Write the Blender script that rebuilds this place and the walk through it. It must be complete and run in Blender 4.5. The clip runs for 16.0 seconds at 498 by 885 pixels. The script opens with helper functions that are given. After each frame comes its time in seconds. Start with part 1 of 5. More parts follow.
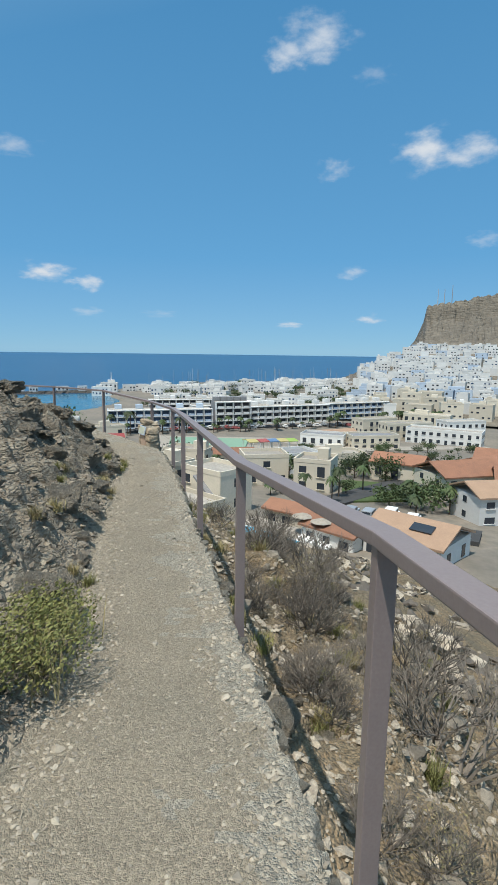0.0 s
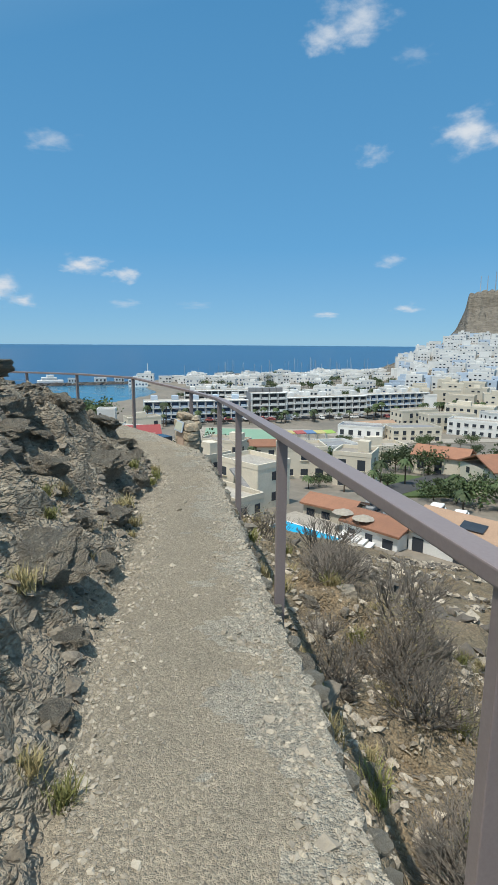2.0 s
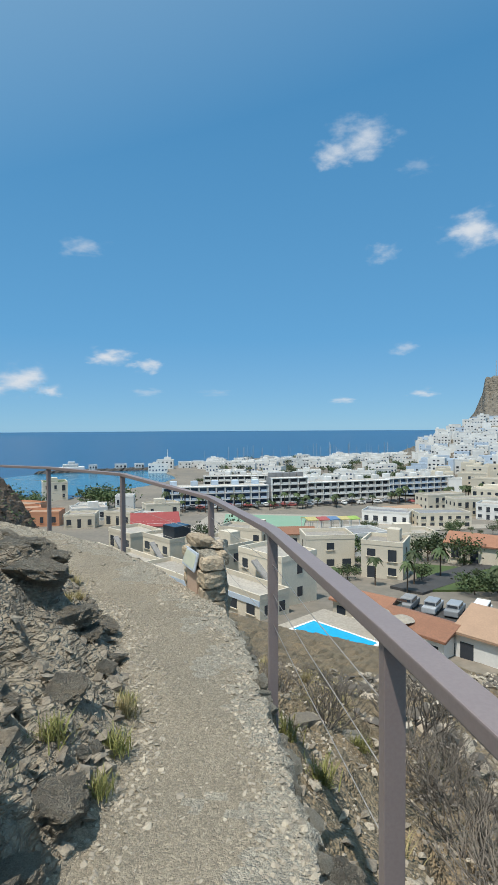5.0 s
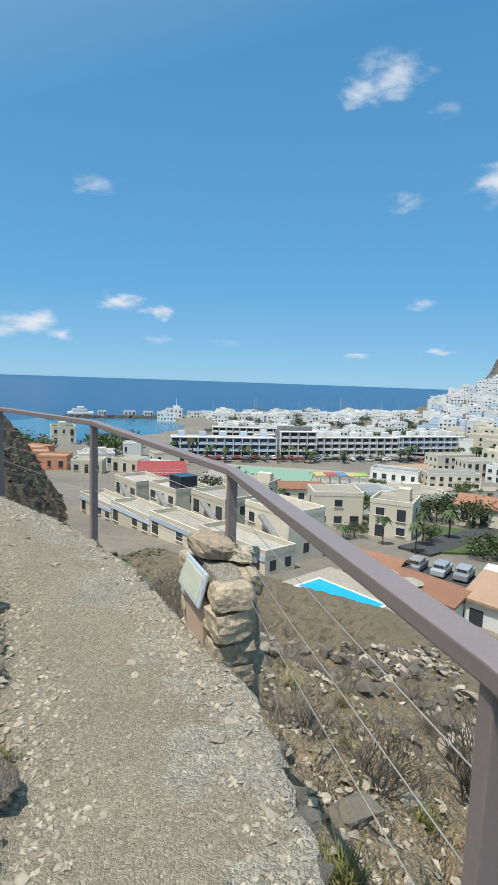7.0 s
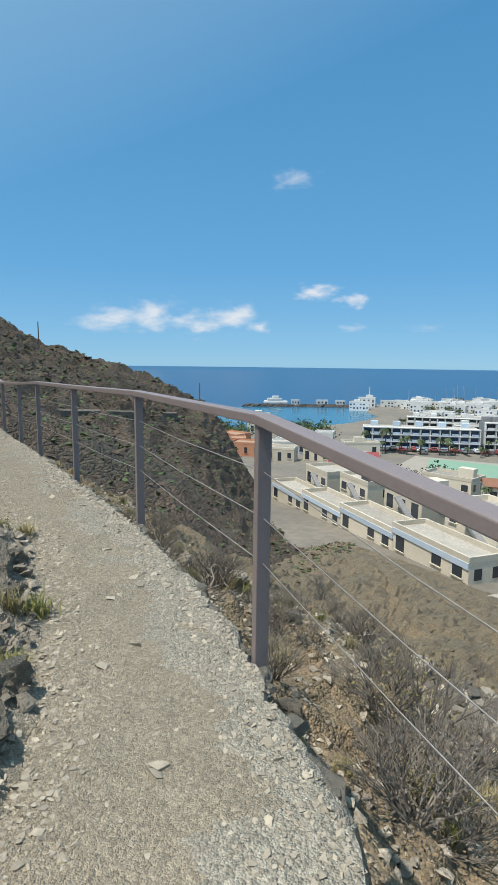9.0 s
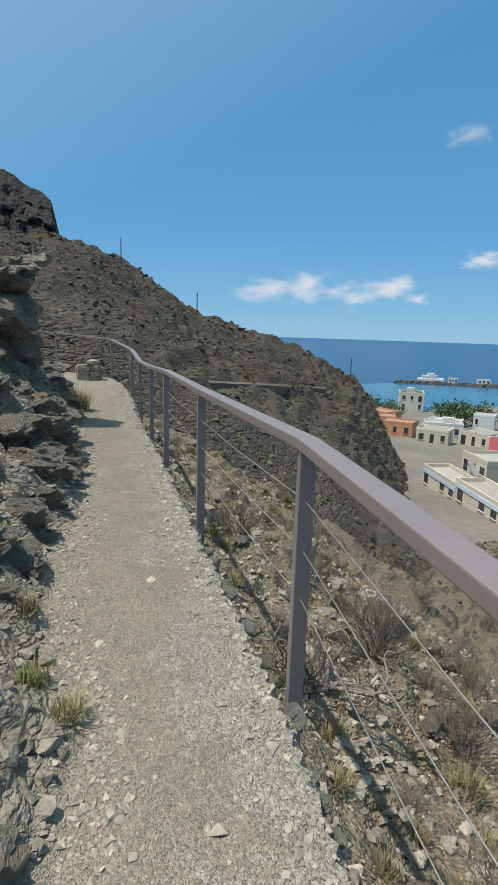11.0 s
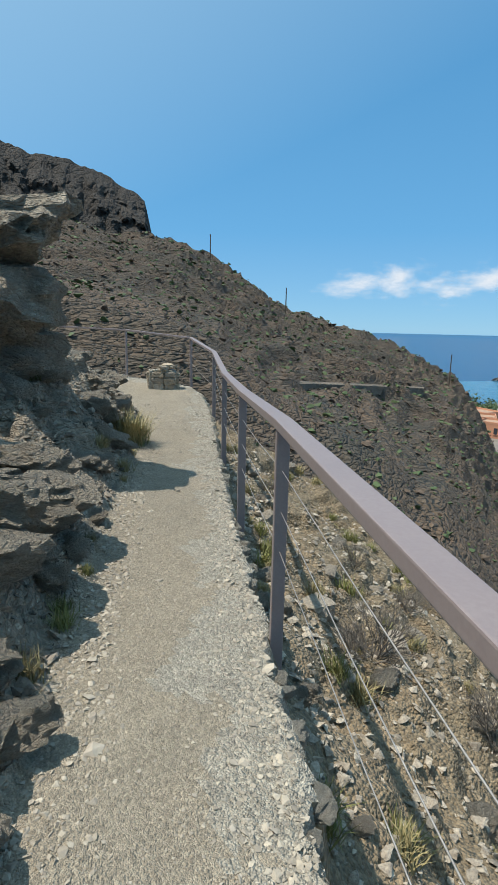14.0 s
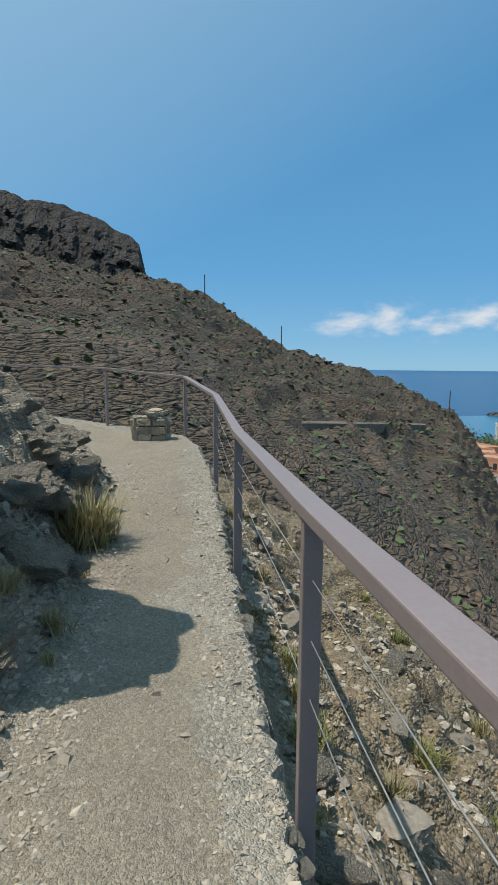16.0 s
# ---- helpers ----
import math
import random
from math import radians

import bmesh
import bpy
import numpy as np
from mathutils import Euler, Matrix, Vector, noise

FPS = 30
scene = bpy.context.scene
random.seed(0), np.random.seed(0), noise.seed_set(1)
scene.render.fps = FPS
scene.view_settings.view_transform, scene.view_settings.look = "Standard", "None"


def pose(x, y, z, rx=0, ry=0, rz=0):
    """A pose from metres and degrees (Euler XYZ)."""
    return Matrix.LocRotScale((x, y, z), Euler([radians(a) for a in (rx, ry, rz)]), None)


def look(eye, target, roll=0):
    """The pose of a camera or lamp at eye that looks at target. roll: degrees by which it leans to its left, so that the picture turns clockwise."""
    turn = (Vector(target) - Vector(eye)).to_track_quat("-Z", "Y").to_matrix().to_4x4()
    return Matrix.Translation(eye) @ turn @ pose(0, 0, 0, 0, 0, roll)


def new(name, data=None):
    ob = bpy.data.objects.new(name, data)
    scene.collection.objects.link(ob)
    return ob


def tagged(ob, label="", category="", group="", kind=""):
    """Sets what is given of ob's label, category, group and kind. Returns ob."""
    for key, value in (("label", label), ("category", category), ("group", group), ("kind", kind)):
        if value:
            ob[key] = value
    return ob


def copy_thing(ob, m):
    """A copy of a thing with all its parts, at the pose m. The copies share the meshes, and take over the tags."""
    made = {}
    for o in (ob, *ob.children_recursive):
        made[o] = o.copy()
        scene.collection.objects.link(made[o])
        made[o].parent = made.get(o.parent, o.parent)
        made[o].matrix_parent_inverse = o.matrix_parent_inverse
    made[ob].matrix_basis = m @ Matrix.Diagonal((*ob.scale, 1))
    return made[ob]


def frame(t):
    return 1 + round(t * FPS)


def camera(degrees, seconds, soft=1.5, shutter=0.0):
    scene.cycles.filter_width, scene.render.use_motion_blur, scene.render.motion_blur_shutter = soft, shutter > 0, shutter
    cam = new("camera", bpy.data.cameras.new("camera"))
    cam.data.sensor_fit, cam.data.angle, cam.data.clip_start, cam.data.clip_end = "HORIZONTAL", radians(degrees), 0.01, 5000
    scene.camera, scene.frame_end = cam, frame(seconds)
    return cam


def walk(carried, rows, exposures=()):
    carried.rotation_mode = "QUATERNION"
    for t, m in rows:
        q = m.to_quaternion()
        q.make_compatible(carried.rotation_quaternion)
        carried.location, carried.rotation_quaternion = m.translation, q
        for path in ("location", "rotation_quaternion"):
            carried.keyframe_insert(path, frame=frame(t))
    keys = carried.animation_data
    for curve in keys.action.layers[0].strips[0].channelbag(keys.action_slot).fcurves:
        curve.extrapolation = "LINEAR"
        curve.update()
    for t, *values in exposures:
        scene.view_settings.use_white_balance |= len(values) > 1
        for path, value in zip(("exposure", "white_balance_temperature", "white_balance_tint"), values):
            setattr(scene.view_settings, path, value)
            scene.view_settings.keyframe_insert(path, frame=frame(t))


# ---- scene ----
cam = camera(49.9, 16.0)
PATH = [
    (0.0, (0.000, 0.000, 1.600), (0.000, 9.856, -0.093), 0.81),
    (0.5, (-0.123, 0.630, 1.491), (0.132, 10.409, -0.582), 0.09),
    (1.0, (-0.301, 1.250, 1.433), (-0.421, 10.974, -0.896), 0.72),
    (1.5, (-0.426, 1.901, 1.333), (-0.867, 11.638, -0.899), 0.43),
    (2.0, (-0.512, 2.414, 1.328), (-1.157, 12.218, -0.534), 0.39),
    (2.5, (-0.608, 3.023, 1.319), (-1.245, 12.910, -0.037), 0.44),
    (3.0, (-0.749, 3.721, 1.273), (-1.156, 13.659, 0.237), -0.06),
    (3.5, (-0.865, 4.368, 1.204), (-1.015, 14.324, 0.277), -0.36),
    (4.0, (-1.004, 5.085, 1.159), (-1.056, 15.050, 0.321), 0.08),
    (4.5, (-1.105, 5.756, 1.153), (-1.413, 15.736, 0.587), 0.02),
    (5.0, (-1.217, 6.399, 1.200), (-2.232, 16.343, 0.904), -0.32),
    (7.3, (-1.873, 9.376, 0.948), (-2.947, 19.234, -0.344), 2.45),
    (7.5, (-1.954, 9.658, 0.918), (-2.813, 19.533, -0.406), 3.35),
    (8.0, (-2.180, 10.369, 0.868), (-4.463, 20.020, -0.418), 2.06),
    (8.2, (-2.300, 10.603, 0.860), (-5.197, 20.090, -0.410), 1.25),
    (8.5, (-2.472, 10.956, 0.834), (-5.967, 20.238, -0.439), 0.71),
    (9.0, (-2.761, 11.576, 0.778), (-7.264, 20.383, -0.694), 0.69),
    (9.2, (-2.939, 11.795, 0.797), (-7.969, 20.294, -0.774), 1.92),
    (11.3, (-4.591, 13.592, 0.925), (-11.416, 20.645, -0.995), 1.13),
    (11.5, (-4.797, 13.744, 0.922), (-11.779, 20.711, -0.725), 1.13),
    (12.0, (-5.317, 14.186, 0.900), (-12.520, 20.935, -0.705), 1.41),
    (12.5, (-5.829, 14.534, 0.950), (-13.227, 21.093, -0.547), 1.71),
    (13.0, (-6.360, 14.900, 0.903), (-13.861, 21.304, -0.749), 1.21),
    (13.5, (-6.863, 15.278, 0.883), (-14.374, 21.566, -1.125), 1.50),
    (14.0, (-7.393, 15.625, 0.873), (-15.073, 21.665, -1.256), 1.22),
    (14.5, (-7.937, 15.915, 0.934), (-16.167, 21.362, -0.679), 0.34),
    (15.0, (-8.496, 16.253, 0.933), (-16.642, 21.945, -0.187), 0.08),
    (15.5, (-9.043, 16.649, 0.865), (-16.900, 22.736, -0.241), 0.25),
    (16.0, (-9.576, 17.011, 0.802), (-17.312, 23.184, -0.634), 0.42),
]
walk(cam, [(t, look(eye, target, roll)) for t, eye, target, roll in PATH],
     [(0.0, 0.0), (5.2, 0.0), (7.3, 0.15), (9.2, 0.1), (11.3, 0.0), (13.5, 0.05), (14.5, 0.35), (15.5, 0.05), (16.0, 0.0)])

# ---------------------------------------------------------------- light
SUN_AZ, SUN_EL = -148.0, 68.0   # degrees clockwise from +y, above the horizon
world = bpy.data.worlds.new("sky")
scene.world = world
world.use_nodes = True
wn = world.node_tree.nodes
sky = wn.new("ShaderNodeTexSky")
sky.sky_type, sky.sun_disc = "NISHITA", False
sky.sun_elevation, sky.sun_rotation = radians(SUN_EL), radians(SUN_AZ)
sky.altitude, sky.air_density, sky.dust_density, sky.ozone_density = 2500, 1.0, 0.0, 4.0
wn["Background"].inputs["Strength"].default_value = 0.15
tintnode = wn.new("ShaderNodeMix")
tintnode.data_type, tintnode.blend_type = "RGBA", "MULTIPLY"
tintnode.inputs[0].default_value, tintnode.inputs[7].default_value = 1.0, (0.72, 1.0, 1.04, 1)
world.node_tree.links.new(sky.outputs[0], tintnode.inputs[6])
hazenode = wn.new("ShaderNodeMix")
hazenode.data_type = "RGBA"
hazenode.inputs[0].default_value = 0.86
wl = world.node_tree.links
wl.new(tintnode.outputs[2], hazenode.inputs[6])
direction = wn.new("ShaderNodeTexCoord")
# clear air: paler towards the horizon, deeper overhead, with a soft aureole round the sun
split = wn.new("ShaderNodeSeparateXYZ")
wl.new(direction.outputs["Generated"], split.inputs[0])
climb = wn.new("ShaderNodeValToRGB")
climb.color_ramp.elements[0].color, climb.color_ramp.elements[1].color = (0.32, 0.64, 0.98, 1), (0.088, 0.365, 0.74, 1)
climb.color_ramp.elements[1].position = 0.62
third = climb.color_ramp.elements.new(0.16)
third.color = (0.175, 0.53, 0.94, 1)
wl.new(split.outputs[2], climb.inputs[0])
gain = wn.new("ShaderNodeVectorMath")
gain.operation = "SCALE"
gain.inputs["Scale"].default_value = 4.5
wl.new(climb.outputs[0], gain.inputs[0])
sunward = wn.new("ShaderNodeVectorMath")
sunward.operation = "DOT_PRODUCT"
sunward.inputs[1].default_value = (math.sin(radians(SUN_AZ)) * math.cos(radians(SUN_EL)), math.cos(radians(SUN_AZ)) * math.cos(radians(SUN_EL)), math.sin(radians(SUN_EL)))
wl.new(direction.outputs["Generated"], sunward.inputs[0])
glow = wn.new("ShaderNodeMapRange")
glow.inputs[1].default_value, glow.inputs[2].default_value, glow.inputs[3].default_value, glow.inputs[4].default_value = 0.2, 1.0, 0.0, 1.1
wl.new(sunward.outputs["Value"], glow.inputs[0])
aureole = wn.new("ShaderNodeMix")
aureole.data_type, aureole.clamp_factor = "RGBA", True
aureole.inputs[7].default_value = (3.2, 4.7, 5.6, 1)
wl.new(glow.outputs[0], aureole.inputs[0])
wl.new(gain.outputs[0], aureole.inputs[6])
wl.new(aureole.outputs[2], hazenode.inputs[7])
wl.new(hazenode.outputs[2], wn["Background"].inputs["Color"])
sun = new("sun", bpy.data.lights.new("sun", "SUN"))
sun.data.energy, sun.data.angle, sun.data.color = 4.2, radians(0.5), (1.0, 0.95, 0.87)
sa, se = radians(SUN_AZ), radians(SUN_EL)
sun.matrix_world = look((math.sin(sa) * math.cos(se) * 90, math.cos(sa) * math.cos(se) * 90, math.sin(se) * 90), (0, 0, 0))
scene.view_settings.exposure = 0.0


# ---------------------------------------------------------------- materials
def mat(name, a, b, scale=4.0, rough=0.9, bump=0.3, fine=40.0, metal=0.0, c=None, piece=0.0, dist=0.03, squash=1.0, island=0.0, crack=0.0, cells=0.0):
    """Two tones mixed by a broad noise, a third by a fine one, with relief from both."""
    m = bpy.data.materials.new(name)
    m.use_nodes = True
    n, l = m.node_tree.nodes, m.node_tree.links
    p = n["Principled BSDF"]
    p.inputs["Roughness"].default_value, p.inputs["Metallic"].default_value = rough, metal
    tc = n.new("ShaderNodeTexCoord")
    mp = n.new("ShaderNodeMapping")
    mp.inputs["Scale"].default_value = (1, 1, squash)
    l.new(tc.outputs["Object"], mp.inputs["Vector"])

    def tex(s, detail=6):
        t = n.new("ShaderNodeTexNoise")
        t.inputs["Scale"].default_value, t.inputs["Detail"].default_value = s, detail
        t.inputs["Roughness"].default_value = 0.62
        l.new(mp.outputs[0], t.inputs["Vector"])
        r = n.new("ShaderNodeValToRGB")
        r.color_ramp.elements[0].position, r.color_ramp.elements[1].position = 0.36, 0.66
        l.new(t.outputs["Fac"], r.inputs[0])
        return t, r

    def mix(fac, x, y):
        k = n.new("ShaderNodeMix")
        k.data_type = "RGBA"
        l.new(fac, k.inputs[0])
        for v, s in ((x, k.inputs[6]), (y, k.inputs[7])):
            if isinstance(v, tuple):
                s.default_value = (*v, 1)
            else:
                l.new(v, s)
        return k.outputs[2]

    t1, r1 = tex(scale)
    t2, r2 = tex(fine, 4)
    col = mix(r1.outputs[0], a, b)
    dark = c or tuple(0.55 * v for v in a)
    half = n.new("ShaderNodeMath")
    half.operation, half.inputs[1].default_value = "MULTIPLY", 0.6
    l.new(r2.outputs[0], half.inputs[0])
    col = mix(half.outputs[0], col, dark)
    if piece:
        info = n.new("ShaderNodeObjectInfo")
        hs = n.new("ShaderNodeHueSaturation")
        mr = n.new("ShaderNodeMapRange")
        mr.inputs[3].default_value, mr.inputs[4].default_value = 1 - piece, 1 + piece
        l.new(info.outputs["Random"], mr.inputs[0])
        l.new(mr.outputs[0], hs.inputs["Value"])
        l.new(col, hs.inputs["Color"])
        col = hs.outputs[0]
    if island:
        geo = n.new("ShaderNodeNewGeometry")
        hs = n.new("ShaderNodeHueSaturation")
        mr = n.new("ShaderNodeMapRange")
        mr.inputs[3].default_value, mr.inputs[4].default_value = 1 - island, 1 + island
        l.new(geo.outputs["Random Per Island"], mr.inputs[0])
        l.new(mr.outputs[0], hs.inputs["Value"])
        l.new(col, hs.inputs["Color"])
        col = hs.outputs[0]
    relief = []
    for size in (cells, cells * 0.45) if cells else ():
        # chips bedded in the surface, each of its own tone
        vo = n.new("ShaderNodeTexVoronoi")
        vo.inputs["Scale"].default_value = size
        l.new(mp.outputs[0], vo.inputs["Vector"])
        one = n.new("ShaderNodeSeparateColor")
        l.new(vo.outputs["Color"], one.inputs[0])
        hs = n.new("ShaderNodeHueSaturation")
        mr = n.new("ShaderNodeMapRange")
        mr.inputs[3].default_value, mr.inputs[4].default_value = 0.8, 1.2
        l.new(one.outputs[0], mr.inputs[0])
        l.new(mr.outputs[0], hs.inputs["Value"])
        l.new(col, hs.inputs["Color"])
        col = hs.outputs[0]
        relief.append((one.outputs[1], 0.6))
        relief.append((vo.outputs["Distance"], -0.9))
    if crack:
        wob = n.new("ShaderNodeVectorMath")
        wob.operation = "MULTIPLY_ADD"
        wob.inputs[1].default_value = (0.25, 0.25, 0.25)
        l.new(t1.outputs["Color"], wob.inputs[0])
        l.new(mp.outputs[0], wob.inputs[2])
        for size, deep in ((crack, 1.0), (crack * 2.7, 0.6)):
            vo = n.new("ShaderNodeTexVoronoi")
            vo.feature = "DISTANCE_TO_EDGE"
            vo.inputs["Scale"].default_value = size
            l.new(wob.outputs[0], vo.inputs["Vector"])
            mr = n.new("ShaderNodeMapRange")
            mr.inputs[2].default_value = 0.14
            l.new(vo.outputs["Distance"], mr.inputs[0])
            relief.append((mr.outputs[0], 0.7 * deep))
            vc = n.new("ShaderNodeTexVoronoi")
            vc.inputs["Scale"].default_value = size
            l.new(wob.outputs[0], vc.inputs["Vector"])
            one = n.new("ShaderNodeSeparateColor")
            l.new(vc.outputs["Color"], one.inputs[0])
            relief.append((one.outputs[0], 0.7 * deep))
    l.new(col, p.inputs["Base Color"])
    if bump:
        add = n.new("ShaderNodeMath")
        add.operation = "ADD"
        l.new(t1.outputs["Fac"], add.inputs[0])
        l.new(t2.outputs["Fac"], add.inputs[1])
        for out, k in relief:
            more = n.new("ShaderNodeMath")
            more.operation = "MULTIPLY_ADD"
            more.inputs[1].default_value = k
            l.new(out, more.inputs[0])
            l.new(add.outputs[0], more.inputs[2])
            add = more
        bp = n.new("ShaderNodeBump")
        bp.inputs["Strength"].default_value, bp.inputs["Distance"].default_value = bump, dist
        l.new(add.outputs[0], bp.inputs["Height"])
        l.new(bp.outputs[0], p.inputs["Normal"])
    return m


GRAVEL = mat("gravel", (0.475, 0.395, 0.285), (0.39, 0.33, 0.24), 1.6, 0.95, 0.9, 70, c=(0.28, 0.24, 0.18), dist=0.012, cells=190.0)
MORTAR = mat("rough_mortar", (0.52, 0.465, 0.365), (0.42, 0.375, 0.295), 5, 0.95, 0.9, 60, c=(0.31, 0.275, 0.215), dist=0.018, cells=130.0)
ROCK = mat("layered_rock", (0.53, 0.455, 0.34), (0.38, 0.32, 0.24), 2.4, 0.9, 1.0, 17, c=(0.24, 0.20, 0.15), dist=0.09, squash=2.4, crack=4.5)
# hill rock toned down: the crag's shade is part of this colour
CRAG = mat("shaded_crag", (0.085, 0.07, 0.055), (0.055, 0.047, 0.038), 0.10, 0.95, 1.0, 1.6, c=(0.03, 0.027, 0.022), dist=0.8, crack=0.4)
SLOPE = mat("dry_slope", (0.33, 0.235, 0.135), (0.24, 0.195, 0.125), 0.8, 0.95, 0.9, 16, c=(0.16, 0.14, 0.10), dist=0.05, cells=34.0)
HILL = mat("dark_hill", (0.20, 0.135, 0.085), (0.10, 0.085, 0.06), 0.10, 0.95, 1.0, 1.9, c=(0.045, 0.04, 0.03), dist=0.5, squash=4.0, crack=0.8)
STONE = mat("stone", (0.42, 0.36, 0.27), (0.31, 0.265, 0.205), 5, 0.9, 0.6, 40, c=(0.15, 0.125, 0.1), piece=0.3, island=0.35)
WARM_STONE = mat("warm_stone", (0.47, 0.375, 0.26), (0.37, 0.31, 0.225), 4, 0.9, 0.6, 34, c=(0.2, 0.15, 0.1), piece=0.25)
PEBBLE = mat("pebble", (0.44, 0.38, 0.285), (0.29, 0.25, 0.19), 14, 0.9, 0.2, 60, c=(0.33, 0.29, 0.24), island=0.3)
STEEL = mat("painted_steel", (0.265, 0.215, 0.20), (0.24, 0.195, 0.185), 6, 0.45, 0.08, 90, c=(0.22, 0.17, 0.165), dist=0.004)
CABLE = mat("steel_cable", (0.36, 0.34, 0.31), (0.3, 0.28, 0.26), 30, 0.6, 0, metal=0.2)
TWIG = mat("grey_twig", (0.22, 0.19, 0.155), (0.15, 0.125, 0.10), 9, 0.9, 0.3, 50, piece=0.3)
DRYGRASS = mat("dry_grass", (0.36, 0.29, 0.14), (0.24, 0.22, 0.10), 6, 0.8, 0, piece=0.25)
GREEN = mat("green_leaf", (0.19, 0.20, 0.055), (0.27, 0.24, 0.085), 5, 0.7, 0, piece=0.25)
TREE = mat("tree_leaf", (0.05, 0.085, 0.025), (0.085, 0.11, 0.04), 0.6, 0.7, 0, 3, piece=0.35)
OLD_WALL = mat("old_dry_stone", (0.26, 0.21, 0.155), (0.19, 0.155, 0.115), 1.2, 0.95, 0.8, 6, dist=0.15, crack=2.0)
DEADWOOD = mat("dead_wood", (0.34, 0.29, 0.23), (0.25, 0.21, 0.165), 8, 0.9, 0.4, 45)
BARK = mat("bark", (0.14, 0.1, 0.07), (0.09, 0.065, 0.045), 5, 0.95, 0.5, 20)
WHITE = mat("white_render", (0.78, 0.77, 0.74), (0.70, 0.69, 0.66), 0.4, 0.85, 0.05, 4, c=(0.66, 0.65, 0.62), piece=0.12)
CREAM = mat("cream_render", (0.70, 0.63, 0.51), (0.63, 0.57, 0.46), 0.4, 0.85, 0.05, 4, c=(0.56, 0.5, 0.40), piece=0.14)
BLUEWALL = mat("pale_blue_render", (0.50, 0.60, 0.72), (0.55, 0.63, 0.72), 0.4, 0.85, 0.05, 4, c=(0.45, 0.54, 0.64), piece=0.12)
ORANGE = mat("salmon_render", (0.62, 0.30, 0.17), (0.55, 0.26, 0.16), 0.4, 0.85, 0.05, 4, c=(0.46, 0.22, 0.13))
TILE = mat("clay_tiles", (0.36, 0.17, 0.10), (0.29, 0.14, 0.085), 0.8, 0.85, 0.5, 7, c=(0.21, 0.11, 0.07), piece=0.2, dist=0.06)
TAN = mat("tan_tiles", (0.44, 0.29, 0.19), (0.38, 0.25, 0.165), 0.8, 0.85, 0.4, 7, c=(0.31, 0.2, 0.14), dist=0.05)
REDROOF = mat("red_roof", (0.36, 0.07, 0.065), (0.30, 0.06, 0.055), 0.7, 0.7, 0.2, 5)
FLAT = mat("flat_roof", (0.46, 0.42, 0.36), (0.36, 0.33, 0.29), 0.4, 0.9, 0.1, 3, piece=0.25)
GREYROOF = mat("grey_roof", (0.30, 0.30, 0.30), (0.24, 0.24, 0.25), 0.4, 0.7, 0.1, 3)
TOWN = mat("town_ground", (0.26, 0.22, 0.175), (0.18, 0.16, 0.135), 0.05, 0.95, 0.2, 0.7, c=(0.14, 0.13, 0.10), dist=0.2)
ROAD = mat("asphalt", (0.075, 0.073, 0.072), (0.055, 0.054, 0.054), 0.3, 0.9, 0.2, 9)
PAVE = mat("pale_paving", (0.42, 0.37, 0.30), (0.36, 0.32, 0.27), 0.2, 0.9, 0.1, 3)
COURT = mat("court_green", (0.22, 0.36, 0.25), (0.25, 0.38, 0.27), 0.06, 0.9, 0.05, 1, c=(0.19, 0.31, 0.22))
LAWN = mat("lawn", (0.07, 0.11, 0.03), (0.09, 0.12, 0.04), 0.3, 0.95, 0.3, 6)
CLIFF = mat("headland_rock", (0.25, 0.215, 0.165), (0.18, 0.155, 0.12), 0.02, 0.95, 0.9, 0.12, c=(0.085, 0.073, 0.058), dist=6.0, squash=4.0)
ASPH_ROCK = mat("breakwater_rock", (0.10, 0.09, 0.08), (0.07, 0.065, 0.06), 0.2, 0.95, 0.8, 1.2, dist=0.6)
POOL = mat("pool_water", (0.02, 0.38, 0.62), (0.03, 0.45, 0.68), 0.3, 0.08, 0.1, 2, c=(0.02, 0.34, 0.58))
SEA = mat("sea", (0.008, 0.055, 0.135), (0.010, 0.07, 0.16), 0.004, 0.28, 0.35, 0.15, c=(0.006, 0.045, 0.115), dist=0.8)
HARBOUR = mat("harbour_water", (0.015, 0.12, 0.20), (0.02, 0.15, 0.24), 0.03, 0.2, 0.2, 0.3, c=(0.012, 0.1, 0.17), dist=0.3)
DARKGLASS = mat("dark_glazing", (0.035, 0.045, 0.06), (0.05, 0.06, 0.075), 0.4, 0.15, 0)
BLUEGLASS = mat("blue_glazing", (0.04, 0.08, 0.16), (0.06, 0.11, 0.2), 0.3, 0.2, 0)
YELLOW = mat("yellow_cloth", (0.55, 0.47, 0.20), (0.5, 0.42, 0.18), 0.4, 0.8, 0)
REDCLOTH = mat("red_cloth", (0.42, 0.11, 0.10), (0.38, 0.1, 0.1), 0.4, 0.8, 0)
BLUECLOTH = mat("blue_cloth", (0.12, 0.22, 0.38), (0.14, 0.24, 0.4), 0.4, 0.8, 0)
GREENCLOTH = mat("green_cloth", (0.35, 0.5, 0.12), (0.3, 0.45, 0.1), 0.4, 0.8, 0)
SILVER = mat("silver_paint", (0.5, 0.52, 0.54), (0.45, 0.47, 0.5), 0.6, 0.35, 0, metal=0.2, piece=0.3)
RUBBER = mat("rubber", (0.03, 0.03, 0.03), (0.04, 0.04, 0.04), 2, 0.8, 0)
SIGN_FRAME = mat("sign_frame", (0.55, 0.62, 0.70), (0.5, 0.57, 0.65), 4, 0.45, 0.05, 40)
SIGN_FACE = mat("faded_sign_face", (0.56, 0.58, 0.44), (0.46, 0.50, 0.42), 5, 0.35, 0, 12, c=(0.62, 0.62, 0.5))
